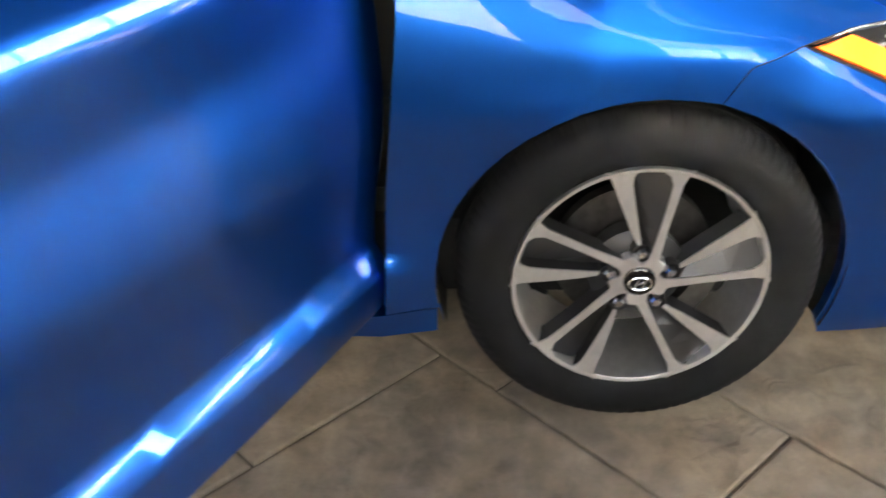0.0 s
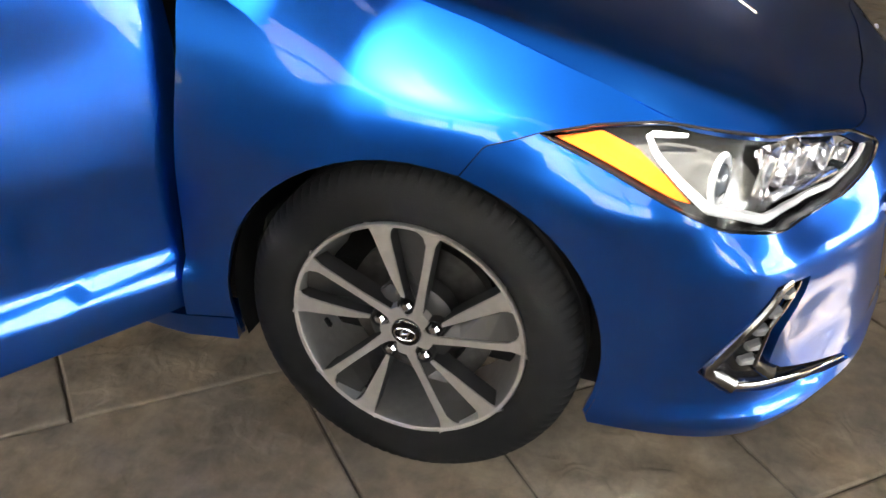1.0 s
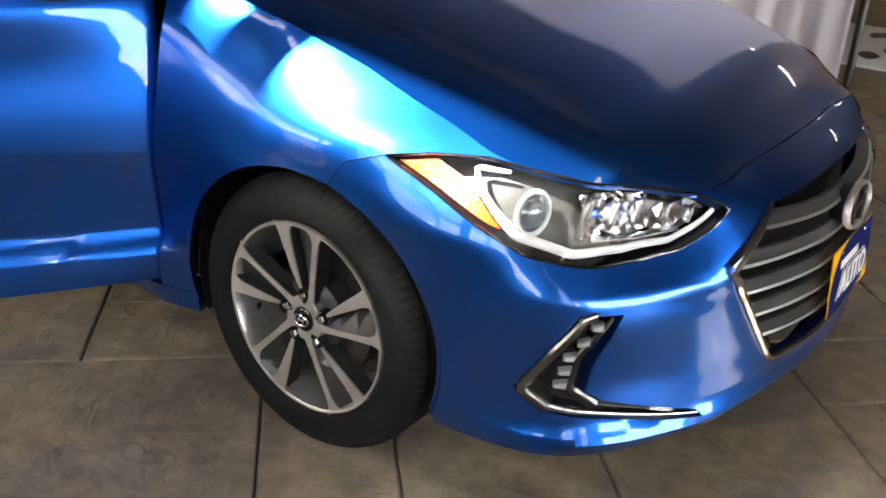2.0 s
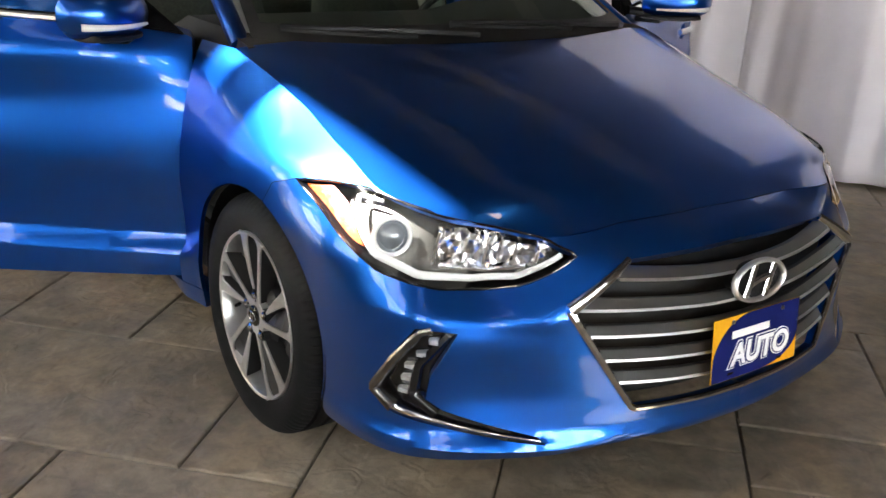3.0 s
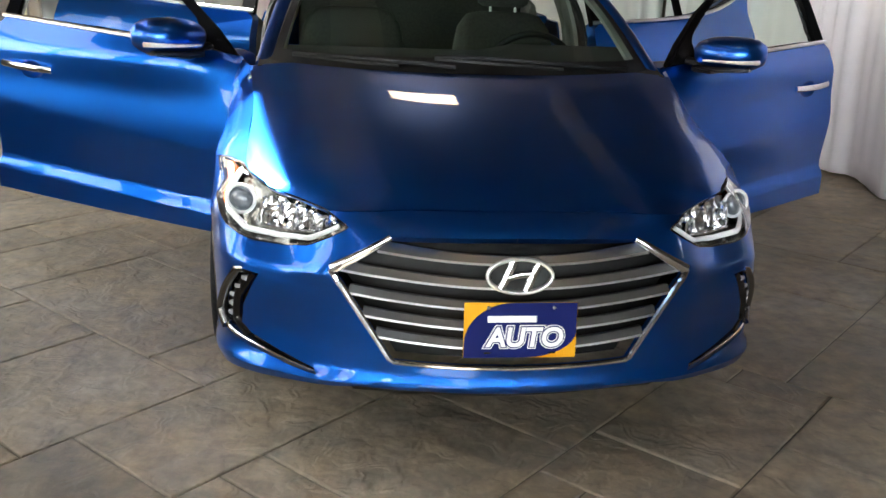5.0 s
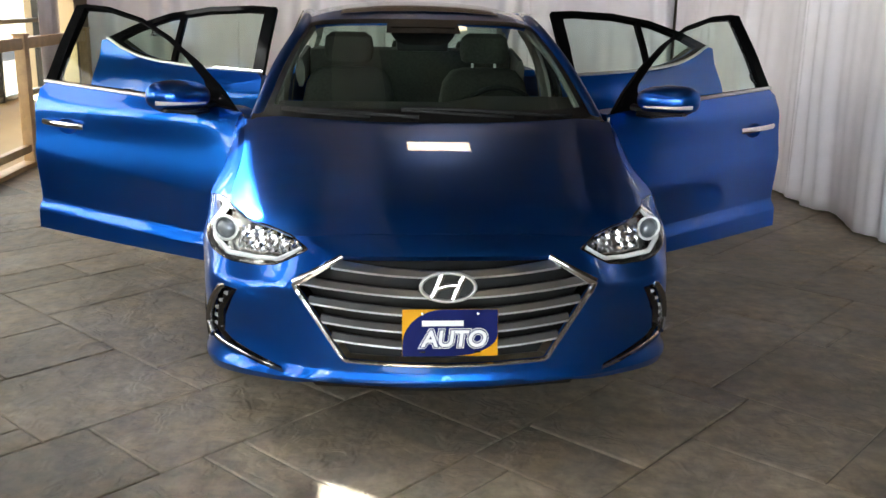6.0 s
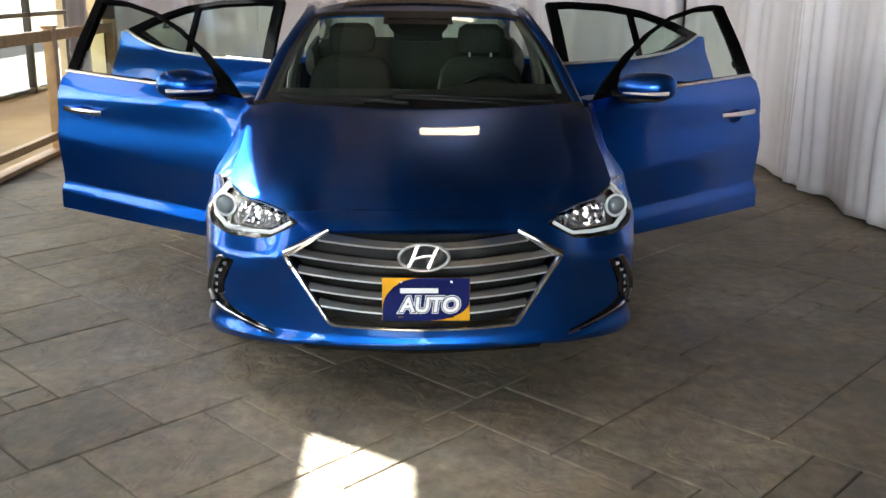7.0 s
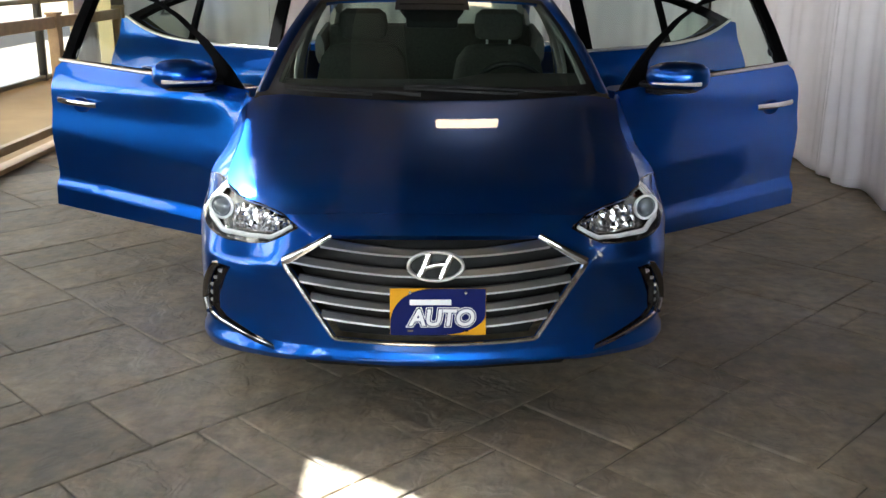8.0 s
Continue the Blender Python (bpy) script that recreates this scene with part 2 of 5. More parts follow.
def sheet(outline, place, step=0.02, holes=(), thick=0.0, back=None, folds=()):
    """A panel: the flat outline (with holes) filled with points step apart, each then put in space by place(u, v). thick: turned-in rim."""
    polys = [denser(list(outline), step)] + [denser(list(h), step) for h in holes]
    pts, edges = [], []
    for poly in polys:
        k = len(pts)
        pts += poly
        edges += [(k + i, k + (i + 1) % len(poly)) for i in range(len(poly))]
    us, vs = [p[0] for p in polys[0]], [p[1] for p in polys[0]]
    pts += [p for p in folds if inside(p, polys[0]) and not any(inside(p, h) for h in polys[1:]) and np.min(np.sum((np.array(pts) - p) ** 2, axis=1)) > 2e-5]
    keep = np.array(pts)
    for i in range(1, int((max(us) - min(us)) / step) + 1):
        for j in range(1, int((max(vs) - min(vs)) / step) + 1):
            p = (min(us) + i * step, min(vs) + j * step)
            if inside(p, polys[0]) and not any(inside(p, h) for h in polys[1:]) and np.min(np.sum((keep - p) ** 2, axis=1)) > (0.55 * step) ** 2:
                pts.append(p)
    vv, _, ff, *_ = delaunay_2d_cdt([Vector(p) for p in pts], edges, [], 0, 1e-7)
    bm = bmesh.new()
    vs = [bm.verts.new(place(p.x, p.y)) for p in vv]
    for f in ff:
        c = (sum(vv[i].x for i in f) / 3, sum(vv[i].y for i in f) / 3)
        if inside(c, polys[0]) and not any(inside(c, h) for h in polys[1:]):
            try:
                bm.faces.new([vs[i] for i in f])
            except ValueError:
                pass
    bmesh.ops.delete(bm, geom=[v for v in bm.verts if not v.link_faces], context="VERTS")
    bm.normal_update()
    if thick:
        rim(bm, thick, back)
    return bm


def rim(bm, thick, back=None):
    """Turns the free edges of a panel inwards, so that its joints have depth."""
    bm.normal_update()
    if back is not None and sum(f.normal.dot(back) * f.calc_area() for f in bm.faces) > 0:
        bmesh.ops.reverse_faces(bm, faces=bm.faces[:])
        bm.normal_update()
    free = [e for e in bm.edges if e.is_boundary]
    shift = {v: v.normal * -thick for e in free for v in e.verts}
    got = bmesh.ops.extrude_edge_only(bm, edges=free)
    made = [g for g in got["geom"] if isinstance(g, bmesh.types.BMVert)]
    near = {tuple(round(c, 6) for c in v.co): s for v, s in shift.items()}
    for v in made:
        v.co += near.get(tuple(round(c, 6) for c in v.co), Vector())
    for e in free:
        e.smooth = False


def mirrored(bm, sx):
    if sx < 0:
        return bm
    for v in bm.verts:
        v.co.x = -v.co.x
    bmesh.ops.reverse_faces(bm, faces=bm.faces[:])
    return bm

# ---------------------------------------------------------------- the hall
LEFT, RIGHT, BACK, FRONT, TOP = -3.19, 2.95, 7.4, -7.0, 5.0
PORCH = -5.2
PORCH_TOP = 2.9


def slab(name, a, b, mat, label="", category="", bevel=0.0):
    c = [(p + q) / 2 for p, q in zip(a, b)]
    s = [abs(q - p) for p, q in zip(a, b)]
    return tagged(part(name, box(*c, *s, bevel), mat, smooth=False), label, category, kind="structure")


def drape_wall(name, a, b, height, label, seed, depth=0.05, panels=1):
    """Hanging cloths with uneven folds from a to b, one beside the other."""
    rnd = random.Random(seed)
    a, b = Vector(a), Vector(b)
    d = b - a
    n = int(d.length / 0.02)
    side = Vector((-d.y, d.x, 0)).normalized()
    waves = [(rnd.uniform(14, 40), rnd.uniform(0, 6.3), rnd.uniform(0.3, 1.0)) for _ in range(6)]
    slow = [(rnd.uniform(2, 7), rnd.uniform(0, 6.3)) for _ in range(3)]
    for k in range(panels):
        drape_panel(name, a, d, side, height, label, depth, waves, slow, n * k // panels, n * (k + 1) // panels, n)


def drape_panel(name, a, d, side, height, label, depth, waves, slow, first_fold, last_fold, n):
    bm = bmesh.new()
    rows = []
    levels = 16
    for k in range(levels + 1):
        z = height * k / levels
        row = []
        for i in range(first_fold, last_fold + 1):
            s = i / n * d.length
            sway = 0.03 * math.sin(z * 1.7 + s * 3) + 0.015 * math.sin(z * 4 + s * 1.3)
            f = sum(w * math.sin(q * (s + sway) + p) for q, p, w in waves) / 3.0
            f *= 0.55 + 0.45 * math.sin(slow[0][0] * s + slow[0][1])
            f += 0.6 * math.sin(slow[1][0] * s + slow[1][1]) + 0.25 * math.sin(slow[2][0] * s + slow[2][1])
            zz = z if k else 0.006 + 0.012 * (1 + math.sin(9 * s + slow[0][1]))
            row.append(bm.verts.new(a + d * (i / n) + side * (depth * f * (1.1 - 0.25 * k / levels)) + Vector((0, 0, zz))))
        rows.append(row)
    for p, q in zip(rows, rows[1:]):
        for i in range(len(p) - 1):
            bm.faces.new((p[i], p[i + 1], q[i + 1], q[i]))
    rows_foot = [[v.co.copy() for v in row] for row in rows[:2]]
    ob = part(name, bm, DRAPE)
    sol = ob.modifiers.new("cloth", "SOLIDIFY")
    sol.thickness = 0.003
    # sewn hem: a doubled band along the foot of the cloth
    hem = bmesh.new()
    lows = [[hem.verts.new(v.lerp(w, t) + side * 0.005) for v, w in zip(*rows_foot)] for t in (0.02, 0.40)]
    for p, q in zip(lows, lows[1:]):
        for i in range(len(p) - 1):
            hem.faces.new((p[i], p[i + 1], q[i + 1], q[i]))
    band = part("hem", hem, DRAPE, ob)
    band.modifiers.new("cloth", "SOLIDIFY").thickness = 0.003
    return tagged(ob, label, "drape", label)


FAR = 6.5
SOLID, ENDY = 2.25, 12.0      # the porch runs from y = SOLID to ENDY; before it the side wall is closed
slab("wall_right", (FAR, FRONT, 0), (FAR + 0.2, BACK + 0.3, TOP), DARK_WALL, "dark wall at the far side of the hall", "wall")
# boards out of view, added to draw brown bands in the bonnet's reflection
slab("trim", (FAR - 0.08, FRONT, 2.85), (FAR - 0.004, BACK, 3.30), BROWN_WALL, "unseen brown board added on the far wall, mirrored in the bonnet", "trim")
slab("trim", (FAR - 0.06, FRONT, 3.85), (FAR - 0.004, BACK, 4.10), BROWN_WALL, "unseen brown board added on the far wall, mirrored in the bonnet", "trim")
slab("wall_back", (LEFT - 0.15, BACK + 0.14, 0), (FAR, BACK + 0.3, TOP), BROWN_WALL, "brown wall behind the white drapes", "wall")
slab("ceiling", (LEFT - 0.15, FRONT - 0.2, TOP), (FAR + 0.2, BACK + 0.3, TOP + 0.2), CEILING, "dark hall ceiling between beams", "ceiling")
# its reach beyond the glazing is unseen, added to shade the porch floor
slab("porch_roof", (PORCH - 2.3, SOLID - 0.2, PORCH_TOP), (LEFT - 0.15, ENDY + 0.2, PORCH_TOP + 0.12), CREAM, "cream porch ceiling with an added overhang that shades the porch floor", "ceiling")
for x, wide in ((-2.60, 0.22), (-0.67, 0.68), (2.20, 0.22), (4.30, 0.22)):
    tagged(part("beam", box(x, 0.2, TOP - 0.14, wide, BACK - FRONT, 0.28, 0.008), BEAM, smooth=False), "grey-brown ceiling beam", "beam", "ceiling beams", "structure")


def front_wall():
    """The front wall with one broad shop window."""
    bm = bmesh.new()
    for x0, x1, z0, z1 in ((LEFT - 0.15, FX0, 0, TOP), (FX1, FAR + 0.2, 0, TOP), (FX0, FX1, 0, 0.35), (FX0, FX1, FZ, TOP)):
        box((x0 + x1) / 2, FRONT - 0.1, (z0 + z1) / 2, x1 - x0, 0.2, z1 - z0, 0, bm, Matrix.Identity(4))
    return bm


FX0, FX1, FZ = -3.0, 2.4, 2.5
tagged(part("wall_front", front_wall(), BROWN_WALL, smooth=False), "brown front wall round a broad shop window", "wall", kind="structure")
shop = tagged(empty("window_front", pose(0, FRONT - 0.1, 0)), "broad shop window with white frames", "window", kind="structure")
for x in (-3.0, -1.65, -0.3, 1.05, 2.4):
    part("mullion", box(x, 0, (FZ + 0.35) / 2, 0.07, 0.09, FZ - 0.35, 0.004), WHITE_STRIP, shop)
for z in (0.37, 1.75, FZ - 0.02):
    part("transom", box((FX0 + FX1) / 2, 0, z, FX1 - FX0, 0.08, 0.05, 0.004), WHITE_STRIP, shop)
for x in (-2.325, -0.975, 0.375, 1.725):
    g = part("pane", box(x, 0, (FZ + 0.35) / 2, 1.28, 0.006, FZ - 0.4), CLEAR, shop)
    g.visible_shadow = False


def drape_rail(name, a, b, height):
    r = tagged(part(name, sweep([(*a, height), (*b, height)], 0.018), SATIN), "metal rail that the drapes hang from", "rail", kind="structure")
    return r


DRAPE_TOP = 2.55
drape_wall("drape", (RIGHT, BACK - 0.1, 0), (RIGHT, 0.80, 0), DRAPE_TOP, "white pleated cloth drape hung beside the car to the floor", 3, panels=4)
drape_wall("drape", (LEFT + 0.02, BACK, 0), (RIGHT, BACK, 0), DRAPE_TOP, "white pleated cloth drape hung across the back wall", 5, panels=4)
drape_rail("drape_rail", (RIGHT, BACK), (RIGHT, 0.75), DRAPE_TOP + 0.01)
drape_rail("drape_rail", (LEFT, BACK), (RIGHT, BACK), DRAPE_TOP + 0.01)
tagged(part("drape_post", sweep([(RIGHT + 0.03, 0.76, 0), (RIGHT + 0.03, 0.76, DRAPE_TOP + 0.02)], 0.02), SATIN), "upright metal post at the end of the drapes", "post", kind="structure")

# upper wall over the porch, with a run of high windows
SILL, HEAD, SUN_CUT = 4.125, 4.835, 4.72


def high_wall():
    bm = bmesh.new()
    x0, x1 = LEFT - 0.15, LEFT

    def put(y0, y1, z0, z1):
        box((x0 + x1) / 2, (y0 + y1) / 2, (z0 + z1) / 2, x1 - x0, y1 - y0, z1 - z0, 0, bm, Matrix.Identity(4))
    put(SOLID, BACK, PORCH_TOP, SILL)
    put(FRONT, SOLID, 2.3, SILL)
    put(FRONT, SOLID, 0, 0.9)
    cuts = sorted([FRONT, SOLID] + [v for pair in LOW for v in pair])
    for a, b in zip(cuts[::2], cuts[1::2]):
        put(a, b, 0.9, 2.3)
    put(FRONT, BACK, HEAD, TOP)
    # lower heads over two windows, added unseen to end the bonnet's sun band
    for a, b in HIGH[3:5]:
        put(a, b, SUN_CUT, HEAD)
    edges = sorted([FRONT, BACK] + [v for pair in HIGH for v in pair])
    for a, b in zip(edges[::2], edges[1::2]):
        put(a, b, SILL, HEAD)
    return bm


# each high window, out of view, spans this much of the wall's length, trimmed to place the sun patches
off = 0.73 * -LEFT
LOW = [(-5.2, -4.0), (-3.2, -2.0), (-0.9, 0.3), (0.55, 1.8)]
HIGH = [(-4.2, -2.6), (-2.2, -0.466 + off - 1.1), (off - 1.35 + 0.30, off - 0.466 + 0.11), (off - 0.16, 2.805), (2.865, 3.06), (off + 1.7, off + 3.0)]
wall_left = tagged(part("wall_left", high_wall(), BROWN_WALL, smooth=False), "brown side wall with side windows and a run of high windows", "wall", kind="structure")
for y0, y1 in HIGH:
    w = tagged(part("window", box(LEFT - 0.10, (y0 + y1) / 2, (SILL + HEAD) / 2, 0.006, y1 - y0, HEAD - SILL), CLEAR, smooth=False), "clear high window pane in the upper wall", "window", "high windows", "structure")
    w.visible_shadow = False
for y0, y1 in LOW:
    w = tagged(empty("window", pose(LEFT - 0.075, (y0 + y1) / 2, 1.6)), "side window with white frame in the brown wall", "window", "side windows", "structure")
    g = part("pane", box(0, 0, 0, 0.006, y1 - y0, 1.4), CLEAR, w)
    g.visible_shadow = False
    for dy in (-0.5, 0.0, 0.5):
        part("frame_bar", box(0, dy * (y1 - y0 - 0.05), 0, 0.06, 0.05, 1.4, 0.004), WHITE_STRIP, w)
    for dz in (-0.675, 0.1, 0.675):
        part("frame_bar", box(0, 0, dz, 0.055, y1 - y0, 0.05, 0.004), WHITE_STRIP, w)

# unseen slab, added so that no sun enters by the side windows
slab("awning", (LEFT - 1.45, FRONT - 1.0, 2.40), (LEFT - 0.155, SOLID - 0.21, 2.48), BEAM, "grey-brown unseen awning added to keep sun out of the side windows", "awning")

# ---- oak balustrade with glass between the hall and the porch
POSTS = [2.32, 3.9, 5.52, 7.3]


def balustrade():
    b = tagged(empty("balustrade", pose(LEFT, 0, 0)), "low oak balustrade with glass panels along the porch", "balustrade")
    for y in POSTS:
        p = part("post", box(0, y, 0.545, 0.09, 0.11, 1.09, 0.006), WOOD, b)
        part("post_cap", box(0, y, 1.098, 0.11, 0.13, 0.02, 0.006), WOOD, p)
    for y0, y1 in zip(POSTS, POSTS[1:]):
        part("top_rail", box(0, (y0 + y1) / 2, 1.025, 0.06, y1 - y0 - 0.11, 0.095, 0.006), WOOD, b)
        part("bottom_rail", box(0, (y0 + y1) / 2, 0.150, 0.06, y1 - y0 - 0.11, 0.065, 0.006), WOOD, b)
        g = part("pane", box(0, (y0 + y1) / 2, 0.58, 0.006, y1 - y0 - 0.10, 0.80), CLEAR, b, "clear glass panel")
        g.visible_shadow = False
    part("floor_rail", box(0.0, (POSTS[0] + POSTS[-1]) / 2, 0.02, 0.12, POSTS[-1] - POSTS[0], 0.04, 0.006), WOOD, b)
    return b


balustrade()

# ---- porch glazing: dark mullions, daylight beyond
def glazing():
    g = tagged(empty("window_wall", pose(PORCH, 0, 0)), "tall porch glazing with dark metal mullions", "window", kind="structure")
    ys = [2.3, 3.9, 5.5, 7.1, 8.7, 10.3, 11.9]
    for y in ys:
        part("mullion", box(0, y, PORCH_TOP / 2, 0.10, 0.06, PORCH_TOP, 0.004), DARK_METAL, g)
    for z in (0.05, 1.05, 2.2, 2.86):
        part("transom", box(0, 7.1, z, 0.08, 9.6, 0.06, 0.004), DARK_METAL, g)
    for a, b in zip(ys, ys[1:]):
        p = part("pane", box(0, (a + b) / 2, PORCH_TOP / 2, 0.006, b - a - 0.06, PORCH_TOP - 0.1), CLEAR, g)
        p.visible_shadow = False


glazing()
slab("wall_porch_end", (PORCH - 0.2, ENDY, 0), (LEFT, ENDY + 0.2, PORCH_TOP), PALE, "pale cream wall at the porch's end", "wall")
slab("wall_porch_near", (PORCH - 0.2, SOLID - 0.2, 0), (LEFT - 0.15, SOLID, PORCH_TOP), PALE, "pale cream wall closing the porch", "wall")
slab("wall_porch_side", (LEFT - 0.15, BACK + 0.3, 0), (LEFT, ENDY, PORCH_TOP), PALE, "pale cream porch wall", "wall")
drape_wall("curtain", (-3.62, 7.9, 0.02), (-3.3, 6.4, 0.02), 2.8, "pale grey-white curtain gathered at the porch corner", 11, 0.04)
# slabs that glow in place of daylit distance; the front one is unseen
slab("backdrop", (-13.0, -30, -0.2), (-12.8, 30, 5.0), glowing("distance_glow", (1.0, 0.82, 0.56), 0.27), "pale glowing slab standing for the sunlit distance outside", "backdrop")
slab("backdrop", (-30, FRONT - 8.2, -0.2), (30, FRONT - 8.0, 5.0), glowing("daylight_glow", (0.92, 0.96, 1.0), 0.32), "glowing slab added as daylight outside the shop window", "backdrop")
slab("ground", (-30, -30, -0.30), (30, 30, -0.21), PAVING, "sandy brown paving outside the hall", "ground")
slab("porch_floor", (PORCH - 0.05, SOLID - 0.2, -0.2), (LEFT, ENDY + 0.2, 0.004), CREAM, "cream porch floor shaded by the porch roof", "floor")


# ---- ceiling lamps
def ceiling_lamp(x, y):
    l = tagged(empty("ceiling_lamp", pose(x, y, TOP - 0.05)), "flat warm ceiling lamp panel in a white frame", "lamp", "ceiling lamps")
    part("frame", box(0, 0, 0, 0.86, 0.46, 0.08, 0.01), BEAM, l)
    part("diffuser", box(0, 0, -0.043, 0.80, 0.40, 0.01), LAMP, l)
    return l


for x, y in ((0.50, 6.75), (0.55, -1.2)):
    ceiling_lamp(x, y)

def strip_lamp(y):
    l = tagged(empty("strip_lamp", pose(FAR - 0.05, y, 2.62)), "slim warm strip lamp on the far wall", "lamp", "strip lamps")
    part("housing", box(0.015, 0, 0, 0.06, 0.70, 0.09, 0.01), BEAM, l)
    part("tube", sweep([(-0.035, -0.32, 0), (-0.035, 0.32, 0)], 0.02), TUBE, l, "glowing tube")


for y in (-0.6, 0.5, 1.6):
    strip_lamp(y)

# ---- far side of the hall, past the end of the drapes
mat = tagged(part("rug", box(4.55, 1.15, 0.010, 1.3, 1.1, 0.018, 0.006), PLATE_WHITE), "pale rug with dark marks on the floor", "rug")
for k, (x, y) in enumerate(((4.2, 0.95), (4.6, 1.3), (4.45, 0.85), (4.9, 1.05), (4.85, 1.45))):
    part("mark", rings([[(x + 0.10 * r * math.cos(q) * (1 + 0.3 * math.sin(2 * q + k)), y + 0.07 * r * math.sin(q), z) for q in np.linspace(0, 2 * math.pi, 13)[:-1]] for r, z in ((1.0, 0.018), (0.96, 0.0215))]), DARK_METAL, mat, "dark mark")
tagged(part("screen_panel", box(5.35, 1.75, 1.0, 0.5, 0.08, 2.0, 0.01), GLOSS_BLACK), "tall black panel standing by the far wall", "panel")
slab("wall_panel", (FAR - 0.04, 0.2, 0.0), (FAR - 0.01, 3.5, 2.6), WOOD, "warm oak boards on the far wall", "wall panel")

# ---------------------------------------------------------------- the car: its skin
# plan of the right half at its fullest, from the nose's middle round to the tail's (x taken to the right side as minus)
PLAN = [(0, 0.0), (0.16, 0.008), (0.33, 0.04), (0.49, 0.088), (0.60, 0.14), (0.70, 0.20), (0.773, 0.268), (0.815, 0.355), (0.836, 0.45), (0.847, 0.56), (0.858, 0.75), (0.868, 1.0),
        (0.882, 1.38), (0.897, 1.9), (0.90, 2.4), (0.897, 3.0), (0.892, 3.6), (0.865, 4.1), (0.80, 4.38), (0.58, 4.53), (0, 4.57)]
FINE = spline([(x, y, 0) for x, y in PLAN], 900)
ARC = np.concatenate([[0], np.cumsum([(b - a).length for a, b in zip(FINE, FINE[1:])])])
FX, FY = np.array([p.x for p in FINE]), np.array([p.y for p in FINE])
DX, DY = np.gradient(FX, ARC), np.gradient(FY, ARC)
LEVELS = [0.16, 0.20, 0.24, 0.30, 0.35, 0.40, 0.50, 0.56, 0.62, 0.68, 0.74, 0.80, 0.86, 0.92, 0.98, 1.08]


def arc_of_x(x):
    return float(np.interp(x, FX[:330], ARC[:330]))


def arc_of_y(y):
    return float(np.interp(y, FY, ARC))


# how far the skin stands in from that plan, level by level
SECTIONS = []


def section(at, *row):
    SECTIONS.append((at, row))


section(0.0, 0.10, 0.05, 0.012, 0.0, 0.002, 0.004, 0.012, 0.021, 0.042, 0.115, 0.27, 0.42, 0.6, 0.8, 1.0, 1.2)
section(arc_of_x(0.30), 0.10, 0.05, 0.010, 0.0, 0.002, 0.004, 0.010, 0.018, 0.038, 0.105, 0.25, 0.40, 0.55, 0.7, 0.9, 1.1)
section(arc_of_x(0.49), 0.07, 0.03, 0.0, 0.004, 0.010, 0.010, 0.009, 0.016, 0.045, 0.080, 0.15, 0.26, 0.38, 0.5, 0.6, 0.7)
section(arc_of_x(0.66), 0.05, 0.02, 0.0, 0.010, 0.022, 0.022, 0.022, 0.060, 0.090, 0.108, 0.15, 0.24, 0.34, 0.45, 0.55, 0.65)
section(arc_of_y(0.30), 0.04, 0.02, 0.004, 0.006, 0.006, 0.003, 0.004, 0.022, 0.055, 0.085, 0.13, 0.21, 0.30, 0.40, 0.50, 0.60)
section(arc_of_y(0.48), 0.04, 0.02, 0.012, 0.008, 0.006, 0.004, 0.0, 0.0, 0.003, 0.035, 0.09, 0.16, 0.25, 0.35, 0.45, 0.55)
section(arc_of_y(0.70), 0.03, 0.022, 0.018, 0.014, 0.012, 0.010, 0.004, 0.000, -0.004, 0.004, 0.020, 0.085, 0.16, 0.25, 0.35, 0.5)
section(arc_of_y(1.05), 0.03, 0.022, 0.02, 0.017, 0.014, 0.012, 0.006, 0.002, -0.004, 0.004, 0.014, 0.034, 0.065, 0.105, 0.17, 0.3)
section(arc_of_y(1.28), 0.04, 0.030, 0.022, 0.014, 0.012, 0.014, 0.010, 0.006, 0.003, 0.004, 0.010, 0.020, 0.036, 0.058, 0.090, 0.16)
section(arc_of_y(1.45), 0.07, 0.050, 0.028, 0.010, 0.012, 0.014, 0.011, 0.007, 0.003, 0.003, 0.007, 0.013, 0.015, 0.021, 0.055, 0.11)
section(arc_of_y(2.60), 0.08, 0.065, 0.045, 0.018, 0.014, 0.014, 0.012, 0.007, 0.002, 0.001, 0.006, 0.011, 0.013, 0.018, 0.042, 0.09)
section(arc_of_y(3.55), 0.05, 0.035, 0.025, 0.012, 0.010, 0.010, 0.006, 0.002, 0.0, 0.002, 0.008, 0.018, 0.034, 0.050, 0.07, 0.13)
section(arc_of_y(4.25), 0.07, 0.05, 0.03, 0.015, 0.008, 0.004, 0.0, 0.004, 0.01, 0.015, 0.02, 0.03, 0.04, 0.055, 0.08, 0.15)
section(float(ARC[-1]), 0.10, 0.07, 0.05, 0.02, 0.005, 0.0, 0.01, 0.03, 0.05, 0.06, 0.07, 0.08, 0.085, 0.09, 0.10, 0.2)


def hermite(xs, ys, x):
    """A smooth curve through the pairs, with no overshoot."""
    i = int(np.clip(np.searchsorted(xs, x) - 1, 0, len(xs) - 2))
    h = xs[i + 1] - xs[i]
    d = [(ys[k + 1] - ys[k]) / (xs[k + 1] - xs[k]) for k in range(max(i - 1, 0), min(i + 2, len(xs) - 1))]
    mid = d[1] if i else d[0]
    lo = (d[0] + mid) / 2 if i else mid
    hi = (mid + d[-1]) / 2 if i + 2 < len(xs) else mid
    t = min(max((x - xs[i]) / h, -0.2), 1.2)
    return ys[i] * (1 + 2 * t) * (1 - t) ** 2 + h * lo * t * (1 - t) ** 2 + ys[i + 1] * t * t * (3 - 2 * t) + h * hi * t * t * (t - 1)


STATIONS = [s for s, _ in SECTIONS]
